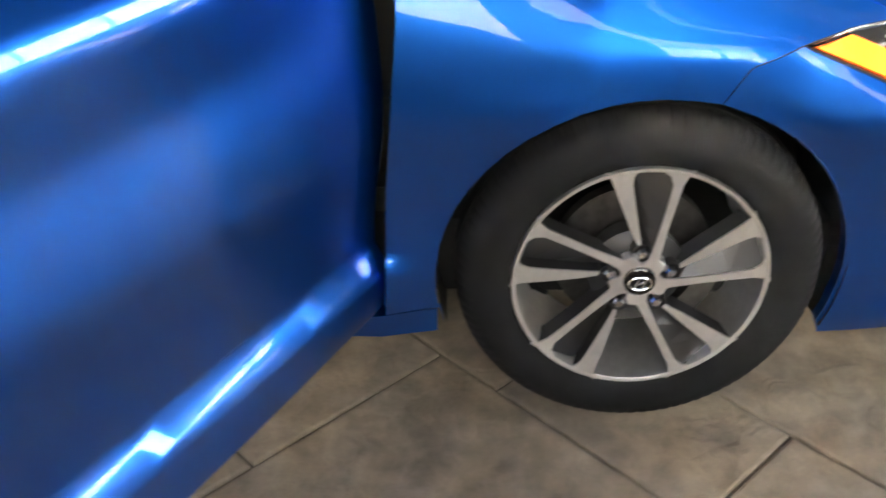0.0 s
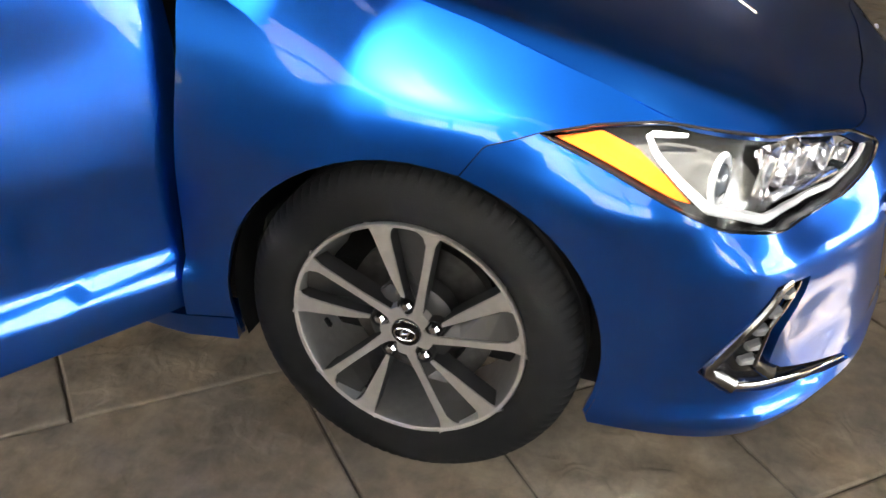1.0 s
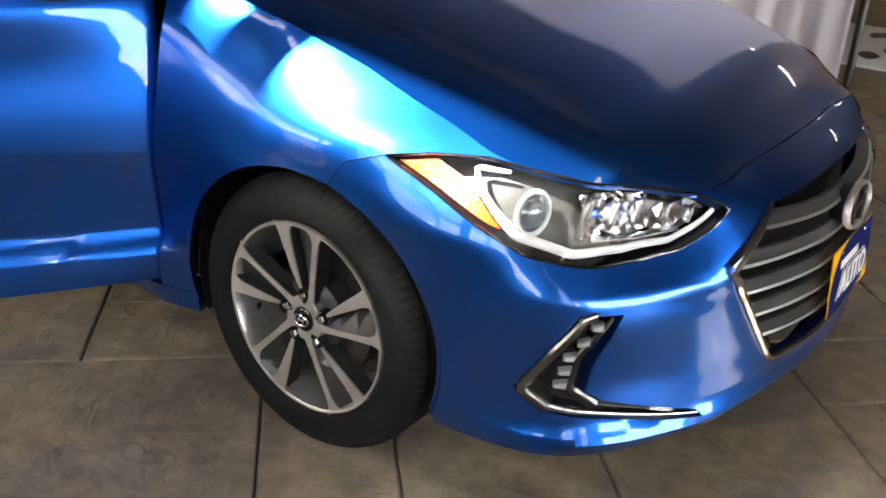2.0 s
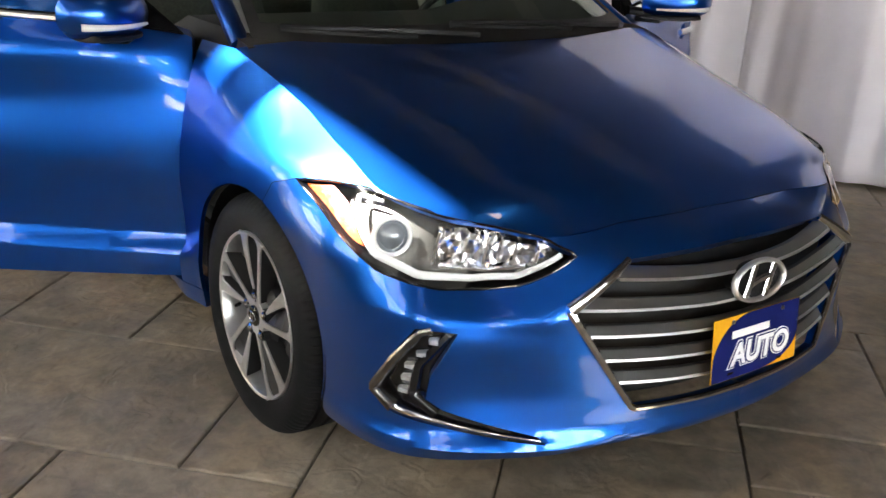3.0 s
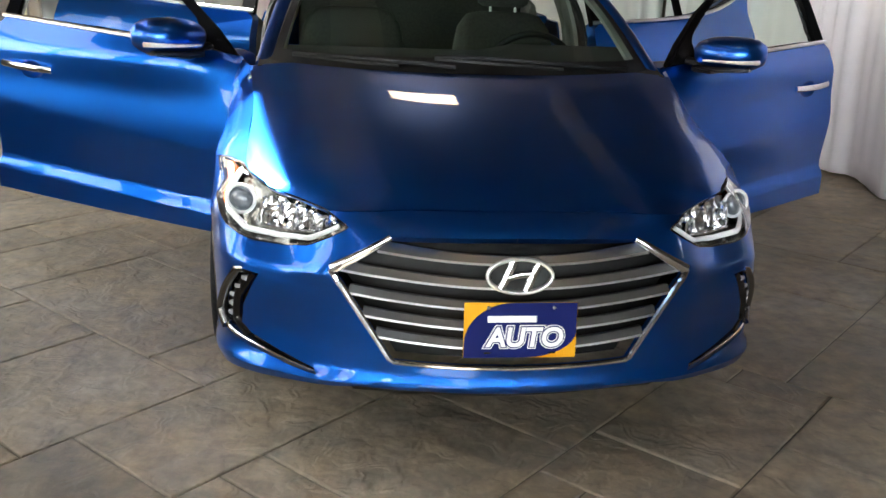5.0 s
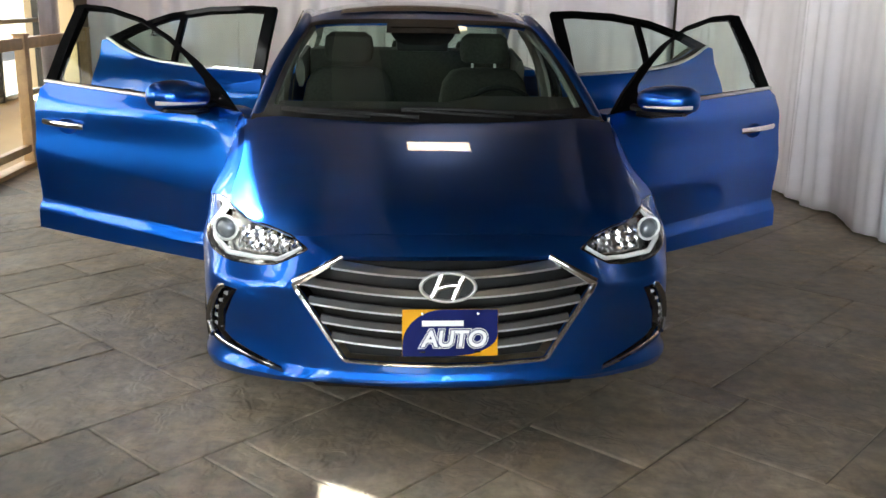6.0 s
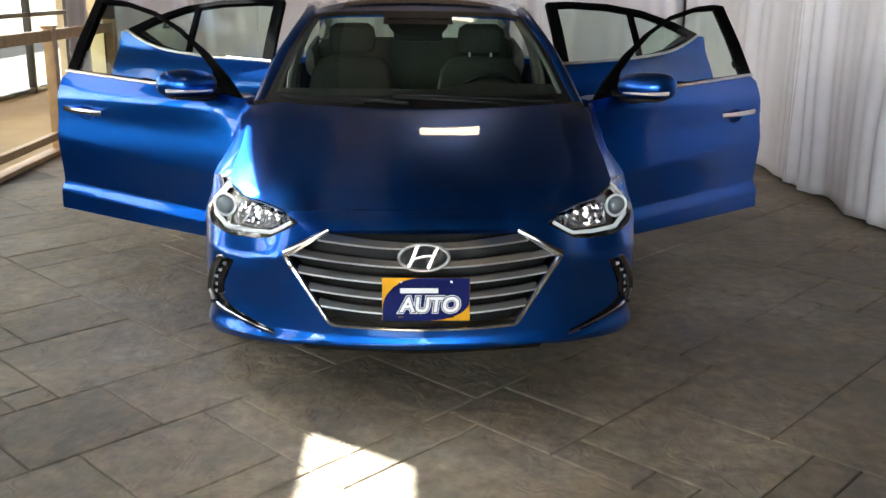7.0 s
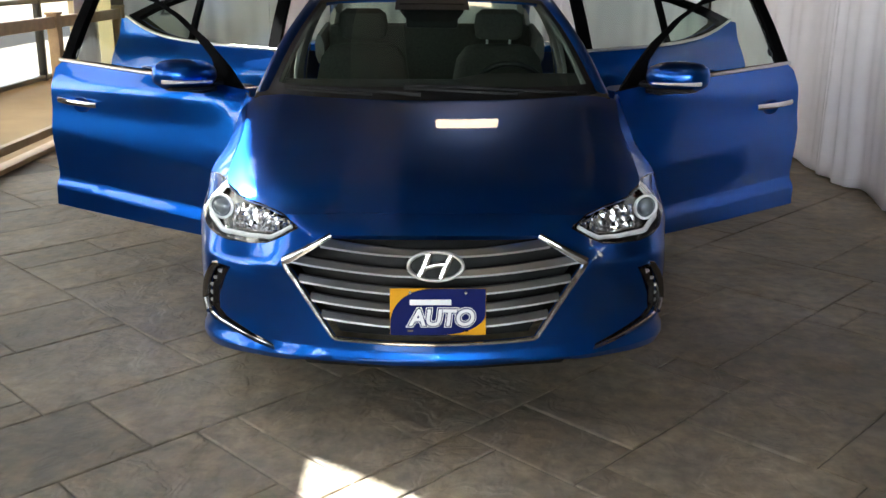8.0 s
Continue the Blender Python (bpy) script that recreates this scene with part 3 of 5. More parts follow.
GRID = np.array([[hermite(LEVELS, row, z) for z in np.linspace(0.14, 1.12, 197)] for _, row in SECTIONS])


def inset(u, z):
    col = min(max((z - 0.14) / 0.005, 0), 195.999)
    k = int(col)
    vals = GRID[:, k] * (1 - col + k) + GRID[:, k + 1] * (col - k)
    return hermite(STATIONS, vals, u)


SHELF = 0.050


def waist_line(y):
    return 0.600 + 0.118 * (y - 1.50)


def skirt_line(y):
    return 0.340 + 0.072 * (y - 1.33)


def waist(y, z):
    """The pressed line that rises along the doors to the handles."""
    run = min(max((y - 1.0) / 0.4, 0), 1) * min(max((4.3 - y) / 0.5, 0), 1)
    line = waist_line(y)
    up = max(0.0, 1 - (z - line) / 0.15) ** 1.2 if z > line else max(0.0, 1 - (line - z) / 0.22) ** 1.6
    skirt = skirt_line(y)
    step = max(0.0, 1 - (z - skirt) / SHELF) if z > skirt else 1.0
    step = step * step * (3 - 2 * step)
    full = min(max((y - 1.22) / 0.10, 0), 1) * min(max((3.4 - y) / 0.15, 0), 1)
    return 0.010 * up * run + 0.026 * step * full


def pressing(u, z):
    """The brow from the grille's corner over the fog lamp, and the ledge along the lower lip."""
    brow = min(max((u - 0.44) / 0.10, 0), 1) * min(max((1.00 - u) / 0.22, 0), 1)
    d = z - 0.527
    a = 0.009 * brow * (max(0.0, 1 - d / 0.055) if d > 0 else max(0.0, 1 + d / 0.020))
    ledge = min(max((1.16 - u) / 0.25, 0), 1)
    d = z - 0.246
    b = 0.016 * ledge * (max(0.0, 1 - d / 0.022) if d > 0 else 1.0)
    return a + b


def skin(u, z, out=0.0):
    """The point of the right side's skin at the length u round the plan and the height z, out metres proud."""
    x, y = float(np.interp(u, ARC, FX)), float(np.interp(u, ARC, FY))
    dx, dy = float(np.interp(u, ARC, DX)), float(np.interp(u, ARC, DY))
    k = math.hypot(dx, dy)
    d = inset(u, z) - out - waist(y, z) - pressing(u, z)
    return Vector((-(x - dy / k * d), y + dx / k * d, z))


def where(x, y, z):
    """The length round the plan at which the skin at height z comes nearest to (x, y) of the right side."""
    best = min((math.hypot(skin(u, z).x + x, skin(u, z).y - y), u) for u in np.linspace(0, 6.2, 311))[1]
    return min((math.hypot(skin(u, z).x + x, skin(u, z).y - y), u) for u in np.linspace(max(best - 0.03, 0), best + 0.03, 31))[1]


def marks(*pts):
    return [(where(*p), p[2]) for p in pts]


AXLE_F, AXLE_R, HUB_Z = 0.866, 3.57, 0.317
ARCH = [(0.867 + 0.348 * math.cos(q), 0.330 + 0.328 * math.sin(q)) for q in np.linspace(-0.45, math.pi + 0.45, 33)]

# ---- lines that several panels share, right side, as (length round the plan, height)
LAMP_TOP = marks((0.446, 0.128, 0.658), (0.503, 0.186, 0.689), (0.575, 0.262, 0.703), (0.647, 0.332, 0.717), (0.70, 0.41, 0.735), (0.745, 0.49, 0.747), (0.80, 0.58, 0.744), (0.845, 0.662, 0.732))
LAMP_LOW = marks((0.845, 0.662, 0.732), (0.840, 0.56, 0.69), (0.822, 0.445, 0.640), (0.76, 0.39, 0.603), (0.671, 0.325, 0.580), (0.60, 0.245, 0.580), (0.549, 0.187, 0.594), (0.49, 0.155, 0.628), (0.446, 0.128, 0.658))
GRILLE = [(0.0, 0.650), (arc_of_x(0.20), 0.648), (where(0.338, 0.084, 0.643), 0.643), (where(0.493, 0.093, 0.555), 0.555), (where(0.325, 0.056, 0.311), 0.311), (0.0, 0.305)]
JOINT = (arc_of_y(0.782), 0.650)
FLARE = (arc_of_y(0.745), 0.705)
NOSE_Z = 0.700
SEAM = marks((0.718, 0.459, 0.745), (0.722, 0.60, 0.792), (0.727, 0.80, 0.856), (0.735, 1.0, 0.912), (0.742, 1.154, 0.950))

car = tagged(empty("car"), "metallic blue four-door sedan with all doors open on the stamped floor", "car")
body = part("body_shell", box(0, 2.4, 0.30, 1.50, 3.9, 0.16, 0.02), BLACK, car, "dark underbody and floor pan")


def both(name, make, mat, parent=None, label="", **kw):
    """The same part on the right and on the left side."""
    return [part(name, mirrored(make(), sx), mat, parent or car, label, **kw) for sx in (-1, 1)]


FRONT_LOW = [(0.0, 0.226), (arc_of_x(0.30), 0.228), (arc_of_x(0.41), 0.232), (where(0.49, 0.073, 0.22), 0.222), (arc_of_x(0.60), 0.218), (arc_of_y(0.36), 0.205), (arc_of_y(0.526), 0.195)]
arch_front = [(arc_of_y(y), z) for y, z in ARCH if y < 0.775 and z > 0.20]
arch_front.sort(key=lambda p: p[1])
bumper_line = FRONT_LOW + arch_front + [JOINT, FLARE] + LAMP_LOW + [LAMP_TOP[1], (arc_of_x(0.33), 0.697), (0.0, NOSE_Z)] + GRILLE
FOG = marks((0.675, 0.236, 0.500), (0.765, 0.262, 0.507), (0.800, 0.310, 0.43), (0.818, 0.36, 0.345), (0.79, 0.32, 0.305), (0.70, 0.215, 0.283), (0.60, 0.15, 0.262), (0.52, 0.11, 0.252)) + marks((0.53, 0.12, 0.266), (0.62, 0.18, 0.293), (0.70, 0.24, 0.322), (0.722, 0.268, 0.345), (0.715, 0.268, 0.40))
both("bumper", lambda: sheet(bumper_line, skin, 0.015, holes=[FOG], thick=0.022, back=Vector((0.3, 1, 0))), PAINT)

arch_rear = [(arc_of_y(y), z) for y, z in ARCH if y > 0.79 and z > 0.215]
arch_rear = arch_rear[::-1]
fender_line = [JOINT] + arch_rear + [(arc_of_y(1.205), 0.262), (arc_of_y(1.300), 0.262), (arc_of_y(1.295), 0.50), (arc_of_y(1.275), 0.78), (arc_of_y(1.28), 0.955)] + SEAM[::-1] + LAMP_TOP[5:] + [FLARE]
both("fender", lambda: sheet(fender_line, skin, 0.018, thick=0.012, back=Vector((1, 0, 0))), PAINT)

# ---- bonnet
HOOD_EDGE = spline([skin(*LAMP_TOP[1], 0.0), skin(*LAMP_TOP[2]), skin(*LAMP_TOP[3]), skin(*SEAM[0]), skin(*SEAM[1]), skin(*SEAM[2]), skin(*SEAM[3]), skin(*SEAM[4])], 60)
HOOD_MID = spline([(0, skin(0, NOSE_Z).y, NOSE_Z), (0, 0.30, 0.770), (0, 0.55, 0.852), (0, 0.80, 0.912), (0, 1.02, 0.955)], 60)


FRONT_U = np.linspace(0, LAMP_TOP[1][0], 80)
FRONT_EDGE = [skin(u, float(np.interp(u, [0, arc_of_x(0.33), LAMP_TOP[1][0]], [NOSE_Z, 0.697, LAMP_TOP[1][1]]))) for u in FRONT_U]
FRONT_X = [-p.x for p in FRONT_EDGE]


def hood_point(a, b):
    """The bonnet's skin, drawn to the bumper's upper edge at its front."""
    p = hood_raw(a, b)
    if b < 0.12:
        q = hood_raw(a, 0)
        k = (1 - b / 0.12) ** 2
        p.y += k * (float(np.interp(abs(q.x), FRONT_X, [f.y for f in FRONT_EDGE])) + 0.003 - q.y)
        p.z += k * (float(np.interp(abs(q.x), FRONT_X, [f.z for f in FRONT_EDGE])) + 0.001 - q.z)
    return p


def hood_raw(a, b):
    k = min(max(b, 0), 1) * 59
    i = min(int(k), 58)
    e = HOOD_EDGE[i].lerp(HOOD_EDGE[i + 1], k - i)
    c = HOOD_MID[i].lerp(HOOD_MID[i + 1], k - i)
    s = abs(a)
    # a raised line at four fifths of the width, falling away to the seam outside it
    fold = 0.80
    z8 = e.z + (c.z - e.z) * 0.42 + 0.017 * min(1.0, 0.25 + b * 2.2)
    if s < fold:
        z = c.z + (z8 - c.z) * (s / fold) ** 2.3
    else:
        t = (s - fold) / (1 - fold)
        z = z8 + (e.z - z8) * (0.55 * t + 0.45 * t * t)
    y = c.y + (e.y - c.y) * s ** 2.0
    return Vector((e.x * s * (1 if a > 0 else -1), y, z))


def hood():
    bm = bmesh.new()
    na, nb = 72, 60
    vs = [[bm.verts.new(hood_point(-1 + 2 * i / na, j / nb)) for i in range(na + 1)] for j in range(nb + 1)]
    for j in range(nb):
        for i in range(na):
            bm.faces.new((vs[j][i], vs[j][i + 1], vs[j + 1][i + 1], vs[j + 1][i]))
    rim(bm, 0.014, Vector((0, 0, -1)))
    return bm


part("bonnet", hood(), PAINT, car)

# ---- glasshouse
WS_LOW = [(0, 1.03, 0.955), (0.30, 1.05, 0.952), (0.55, 1.10, 0.953), (0.70, 1.19, 0.960)]
WS_TOP = [(0, 1.93, 1.345), (0.25, 1.94, 1.343), (0.45, 1.97, 1.335), (0.545, 2.02, 1.318)]


def patch(low, top, nu=20, nv=16, bulge=0.0, sides=(-1, 1)):
    """A surface between two half curves and their mirror images."""
    lo, hi = spline(low, nu + 1), spline(top, nu + 1)
    bm = bmesh.new()
    rows = []
    for j in range(nv + 1):
        t = j / nv
        half = [lo[i].lerp(hi[i], t) + Vector((0, -0.5, 1)).normalized() * bulge * math.sin(math.pi * t) for i in range(nu + 1)]
        rows.append([bm.verts.new(Vector((-p.x, p.y, p.z))) for p in half[::-1]] + [bm.verts.new(p) for p in half[1:]])
    for p, q in zip(rows, rows[1:]):
        for i in range(len(p) - 1):
            bm.faces.new((p[i], p[i + 1], q[i + 1], q[i]))
    bm.normal_update()
    return bm


ws = part("windscreen", patch(WS_LOW, WS_TOP, bulge=0.035), GLASS, car, "tinted laminated windscreen")
ws.visible_shadow = False

def screen_band(a0, a1, t0, t1):
    """A strip of the windscreen's black painted edge, 3 mm proud; a runs across from -1 to 1, t up."""
    lo, hi = spline(WS_LOW, 41), spline(WS_TOP, 41)

    def at(a, t):
        k = min(abs(a), 1) * 40
        i = min(int(k), 39)
        p = lo[i].lerp(lo[i + 1], k - i).lerp(hi[i].lerp(hi[i + 1], k - i), t)
        p = p + Vector((0, -0.5, 1)).normalized() * (0.035 * math.sin(math.pi * t) + 0.003)
        return Vector((p.x * (1 if a > 0 else -1), p.y, p.z))
    na, nt = max(3, int(abs(a1 - a0) * 24)), max(3, int(abs(t1 - t0) * 24))
    return rings([[at(a0 + (a1 - a0) * i / na, t0 + (t1 - t0) * j / nt) for i in range(na + 1)] for j in range(nt + 1)], closed=False)


for a0, a1, t0, t1 in ((-1.0, -0.925, 0, 1), (0.925, 1.0, 0, 1), (-0.925, 0.925, 0.93, 1.0), (-0.925, 0.925, 0.0, 0.09), (-0.22, 0.22, 0.80, 0.93)):
    part("screen_edge", screen_band(a0, a1, t0, t1), BLACK, car, "black painted windscreen edge")

ROOF_TOP = [(0, 2.75, 1.425), (0.25, 2.75, 1.418), (0.45, 2.75, 1.395), (0.58, 2.75, 1.36)]
ROOF_BACK = [(0, 3.35, 1.385), (0.25, 3.35, 1.378), (0.45, 3.34, 1.355), (0.57, 3.30, 1.315)]


def roof():
    curves = [spline(c, 17) for c in (WS_TOP, [(0, 2.3, 1.405), (0.25, 2.3, 1.398), (0.45, 2.3, 1.377), (0.57, 2.33, 1.348)], ROOF_TOP, ROOF_BACK)]
    rows = []
    for i in range(17):
        rows.append(spline([c[i] for c in curves], 25))
    bm = bmesh.new()
    vs = []
    for j in range(25):
        half = [rows[i][j] for i in range(17)]
        vs.append([bm.verts.new((-p.x, p.y, p.z)) for p in half[::-1]] + [bm.verts.new(p) for p in half[1:]])
    for p, q in zip(vs, vs[1:]):
        for i in range(len(p) - 1):
            bm.faces.new((p[i], p[i + 1], q[i + 1], q[i]))
    rim(bm, 0.03, Vector((0, 0, -1)))
    return bm


part("roof", roof(), PAINT, car)
both("pillar", lambda: sweep(spline([(-0.728, 1.20, 0.945), (-0.665, 1.60, 1.143), (-0.578, 2.02, 1.316), (-0.60, 2.6, 1.355), (-0.60, 3.1, 1.335), (-0.63, 3.6, 1.20), (-0.68, 4.0, 1.03)], 40), 0.028, 0.024, 10), PAINT)

# ---- tail
RARCH = [(3.57 + 0.372 * math.cos(q), 0.338 + 0.372 * math.sin(q)) for q in np.linspace(math.pi, 0, 25)]
quarter_line = [(arc_of_y(3.12), 0.30)] + [(arc_of_y(y), z) for y, z in RARCH if z > 0.25] + [(arc_of_y(4.25), 0.22), (float(ARC[-1]), 0.24), (float(ARC[-1]), 0.97), (arc_of_y(4.2), 0.99), (arc_of_y(3.2), 0.99), (arc_of_y(3.3), 0.80), (arc_of_y(3.16), 0.62)]
both("rear_quarter", lambda: sheet(quarter_line, skin, 0.04, thick=0.012, back=Vector((1, -0.5, 0))), PAINT)
BL_LOW = [(0, 4.07, 1.045), (0.3, 4.05, 1.043), (0.55, 4.0, 1.035), (0.66, 3.94, 1.03)]
rw = part("rear_window", patch(BL_LOW, ROOF_BACK, bulge=0.02), GLASS, car, "tinted rear window")
rw.visible_shadow = False
part("boot_lid", patch([(0, 4.54, 1.01), (0.3, 4.52, 1.01), (0.55, 4.44, 1.0), (0.74, 4.28, 0.985)], BL_LOW, bulge=0.012), PAINT, car)
both("rear_deck", lambda: box(-0.74, 3.85, 0.985, 0.16, 0.9, 0.05, 0.02), PAINT)
both("sill", lambda: sheet([(arc_of_y(1.21), 0.205), (arc_of_y(3.22), 0.195), (arc_of_y(3.22), 0.30), (arc_of_y(1.40), 0.30), (arc_of_y(1.40), 0.257), (arc_of_y(1.21), 0.257)], lambda u, z: skin(u, z, -0.004), 0.05, thick=0.06, back=Vector((1, 0, 0))), PAINT)



# ---------------------------------------------------------------- wheels
def tyre_mesh():
    """Round tyre with a smooth sidewall, shoulder blocks and grooves; the outer side looks along -x."""
    bm = bmesh.new()
    n = 450
    prof = [(0.212, -0.060), (0.218, -0.080), (0.228, -0.0905), (0.243, -0.0975), (0.260, -0.1000), (0.276, -0.0985), (0.290, -0.0930), (0.3005, -0.0850), (0.3085, -0.0745), (0.3135, -0.0630), (0.3150, -0.0570), (0.3080, -0.0545), (0.3080, -0.0455), (0.3158, -0.0430),
            (0.3165, -0.008), (0.3085, -0.005), (0.3085, 0.005), (0.3165, 0.008), (0.3158, 0.043), (0.308, 0.0455), (0.308, 0.0545), (0.315, 0.057), (0.3085, 0.0745), (0.290, 0.093), (0.26, 0.100), (0.212, 0.085)]
    rows = []
    for r, a in prof:
        row = []
        for i in range(n):
            cut = 0.0035 if (i % 5 == 0 and 0.3000 < r < 0.3151 and abs(a) > 0.0565) else 0.0
            q = 2 * math.pi * (i + 0.35 * (i % 5 == 0)) / n
            row.append(bm.verts.new((a, (r - cut) * math.cos(q), (r - cut) * math.sin(q))))
        rows.append(row)
    for p, q in zip(rows, rows[1:]):
        for i in range(n):
            bm.faces.new((p[i], p[(i + 1) % n], q[(i + 1) % n], q[i]))
    bmesh.ops.recalc_face_normals(bm, faces=bm.faces[:])
    return bm


# one blade of a pair runs to the hub, the other stops at the nut: radius, middle, half width, depth
LONG = ((0.030, 0.018, 0.011, -0.0840), (0.058, 0.0245, 0.0080, -0.0850), (0.098, 0.0315, 0.0068, -0.0865), (0.148, 0.0405, 0.0072, -0.0880), (0.186, 0.0470, 0.0082, -0.0888), (0.202, 0.0485, 0.0150, -0.0888), (0.2115, 0.0480, 0.0265, -0.0886))
SHORT = ((0.072, -0.006, 0.0035, -0.0845), (0.103, -0.0165, 0.0075, -0.0865), (0.148, -0.0300, 0.0120, -0.0880), (0.190, -0.0420, 0.0160, -0.0888), (0.203, -0.0448, 0.0200, -0.0888), (0.2115, -0.0465, 0.0270, -0.0886))
OUT = -0.017      # how far the hub's face stands out from the wheel's middle plane beyond its depth


def blade(angle, line, front):
    """One blade of a twin spoke: its machined front plate, or the painted body behind it."""
    loops = []
    ux, uy = math.cos(angle), math.sin(angle)
    for r, mid, w, x in line:
        t = 0.004 if front else 0.040
        x0 = x if front else x + 0.0045
        pts = []
        for dx, dw in ((0, -w), (0, w), (t, w * (1.0 if front else 0.95)), (t, -w * (1.0 if front else 0.95))):
            lat = mid + dw
            pts.append(Vector((x0 + dx, ux * r - uy * lat, uy * r + ux * lat)))
        loops.append(pts)
    return rings(loops)


def web(angle):
    """The dark floor between the two blades of a pair."""
    loops = []
    ux, uy = math.cos(angle), math.sin(angle)
    for r, lo, hi, x in ((0.045, -0.010, 0.026, -0.060), (0.09, -0.014, 0.030, -0.056), (0.15, -0.031, 0.038, -0.054), (0.196, -0.044, 0.044, -0.056)):
        loops.append([Vector((x + dx, ux * r - uy * lat, uy * r + ux * lat)) for dx, lat in ((0, lo), (0, hi), (0.02, hi), (0.02, lo))])
    return rings(loops)


def slope(angle):
    """The grey painted face that falls from the long blade towards the slot beside the short one."""
    loops = []
    ux, uy = math.cos(angle), math.sin(angle)
    for r, hi, lo, x in ((0.066, 0.0175, 0.004, -0.0835), (0.098, 0.0250, -0.004, -0.0850), (0.148, 0.0335, -0.012, -0.0866), (0.186, 0.0390, -0.019, -0.0874), (0.207, 0.0400, -0.022, -0.0868)):
        loops.append([Vector((px, ux * r - uy * lat, uy * r + ux * lat)) for px, lat in ((x + 0.002, hi), (x + 0.022, lo), (x + 0.032, lo), (x + 0.032, hi))])
    return rings(loops)


def hub_plate():
    """The machined plate in the middle, scooped out beside each nut."""
    outer = []
    for q in np.linspace(0, 2 * math.pi, 101)[:-1]:
        k = abs(((q - math.pi / 2) / (2 * math.pi / 5) + 0.5) % 1 - 0.5) * 2
        s = min(k / 0.6, 1)
        outer.append((0.0335 + 0.018 * s * s * (3 - 2 * s), q))
    loops = [[Vector((x, (r - dr) * math.cos(q), (r - dr) * math.sin(q))) for r, q in outer] for x, dr in ((OUT - 0.040, -0.002), (OUT - 0.0665, 0.0), (OUT - 0.0675, 0.001))]
    loops.append([Vector((OUT - 0.0675, 0.0285 * math.cos(q), 0.0285 * math.sin(q))) for _, q in outer])
    loops.append([Vector((OUT - 0.055, 0.0285 * math.cos(q), 0.0285 * math.sin(q))) for _, q in outer])
    return rings(loops)


def wheel(m):
    w = empty("wheel", m)
    w.parent = car
    part("tyre", tyre_mesh(), RUBBER, w, sharp=50)
    part("rim", revolve([(0.219, -0.070), (0.2205, -0.0870), (0.2188, -0.0905), (0.2155, -0.0902), (0.2118, -0.0882), (0.2095, -0.082), (0.2065, -0.066), (0.198, -0.03), (0.192, 0.07), (0.214, 0.09)], 90), ALLOY, w, "bright machined alloy rim")
    for k in range(5):
        a = radians(87.8) + k * 2 * math.pi / 5
        part("spoke_web", web(a), ALLOY_DARK, w, "dark painted pocket")
        part("spoke_slope", slope(a), ALLOY_GREY, w, "grey painted slope between the blades", smooth=False)
        for line in (LONG, SHORT):
            part("spoke", blade(a, line, False), ALLOY_DARK, w, "dark painted spoke")
            part("spoke_face", blade(a, line, True), ALLOY, w, "machined spoke face", smooth=False)
        lx, ly = 0.0545 * math.cos(a), 0.0545 * math.sin(a)
        part("lug_nut", revolve([(0.0, -0.0735), (0.007, -0.073), (0.0105, -0.068), (0.0115, -0.045)], 6, centre=(OUT, lx, ly)), CHROME, w, smooth=False)
        part("lug_well", revolve([(0.0120, -0.052), (0.0150, -0.054), (0.0160, -0.066), (0.0175, -0.066), (0.0185, -0.03)], 20, centre=(OUT, lx, ly)), ALLOY_DARK, w)
    part("hub_plate", hub_plate(), ALLOY, w, "machined hub plate", sharp=30)
    part("hub", revolve([(0.0, -0.050), (0.040, -0.050), (0.070, -0.046), (0.084, -0.036), (0.084, -0.02), (0.078, 0.01)], 40, centre=(OUT, 0, 0)), ALLOY_DARK, w)
    part("centre_cap", revolve([(0.0, -0.0755), (0.022, -0.0748), (0.0275, -0.071), (0.029, -0.056)], 32, centre=(OUT, 0, 0)), GLOSS_BLACK, w, "gloss black centre cap")
    ring = [(OUT - 0.0765, 0.020 * math.cos(q), 0.0125 * math.sin(q)) for q in np.linspace(0, 2 * math.pi, 25)[:-1]]
    part("emblem", sweep(ring, 0.0018, closed=True, up=(1, 0, 0), sides=6), CHROME, w)
    for p, q in (((0.009, -0.0085), (0.004, 0.009)), ((-0.004, -0.009), (-0.009, 0.0085)), ((0.006, -0.002), (-0.006, 0.002))):
        part("emblem_bar", sweep([(OUT - 0.0765, *p), (OUT - 0.0765, *q)], 0.002, sides=6), CHROME, w)
    part("brake_disc", revolve([(0.05, 0.004), (0.075, 0.002), (0.076, -0.004), (0.140, -0.004), (0.140, 0.022), (0.076, 0.022)], 60), STEEL, w)
    loops = []
    for a in np.linspace(-0.80, 0.15, 9):
        c, d = -math.cos(a), math.sin(a)
        loops.append([Vector((x, r * c, r * d)) for x, r in ((-0.040, 0.108), (-0.044, 0.125), (-0.038, 0.150), (0.030, 0.152), (0.034, 0.105))])
    part("brake_caliper", rings(loops), STEEL, w)
    va = math.radians(-13)
    part("valve", sweep([(-0.052, 0.176 * math.cos(va), 0.176 * math.sin(va)), (-0.070, 0.160 * math.cos(va), 0.160 * math.sin(va))], 0.005), BLACK, w)
    return w


first = wheel(pose(-0.765, AXLE_F, HUB_Z))
for m in (pose(-0.765, AXLE_R, HUB_Z, 25), pose(0.765, AXLE_F, HUB_Z, 10, 0, 180), pose(0.765, AXLE_R, HUB_Z, 40, 0, 180)):
    copy_thing(first, m)


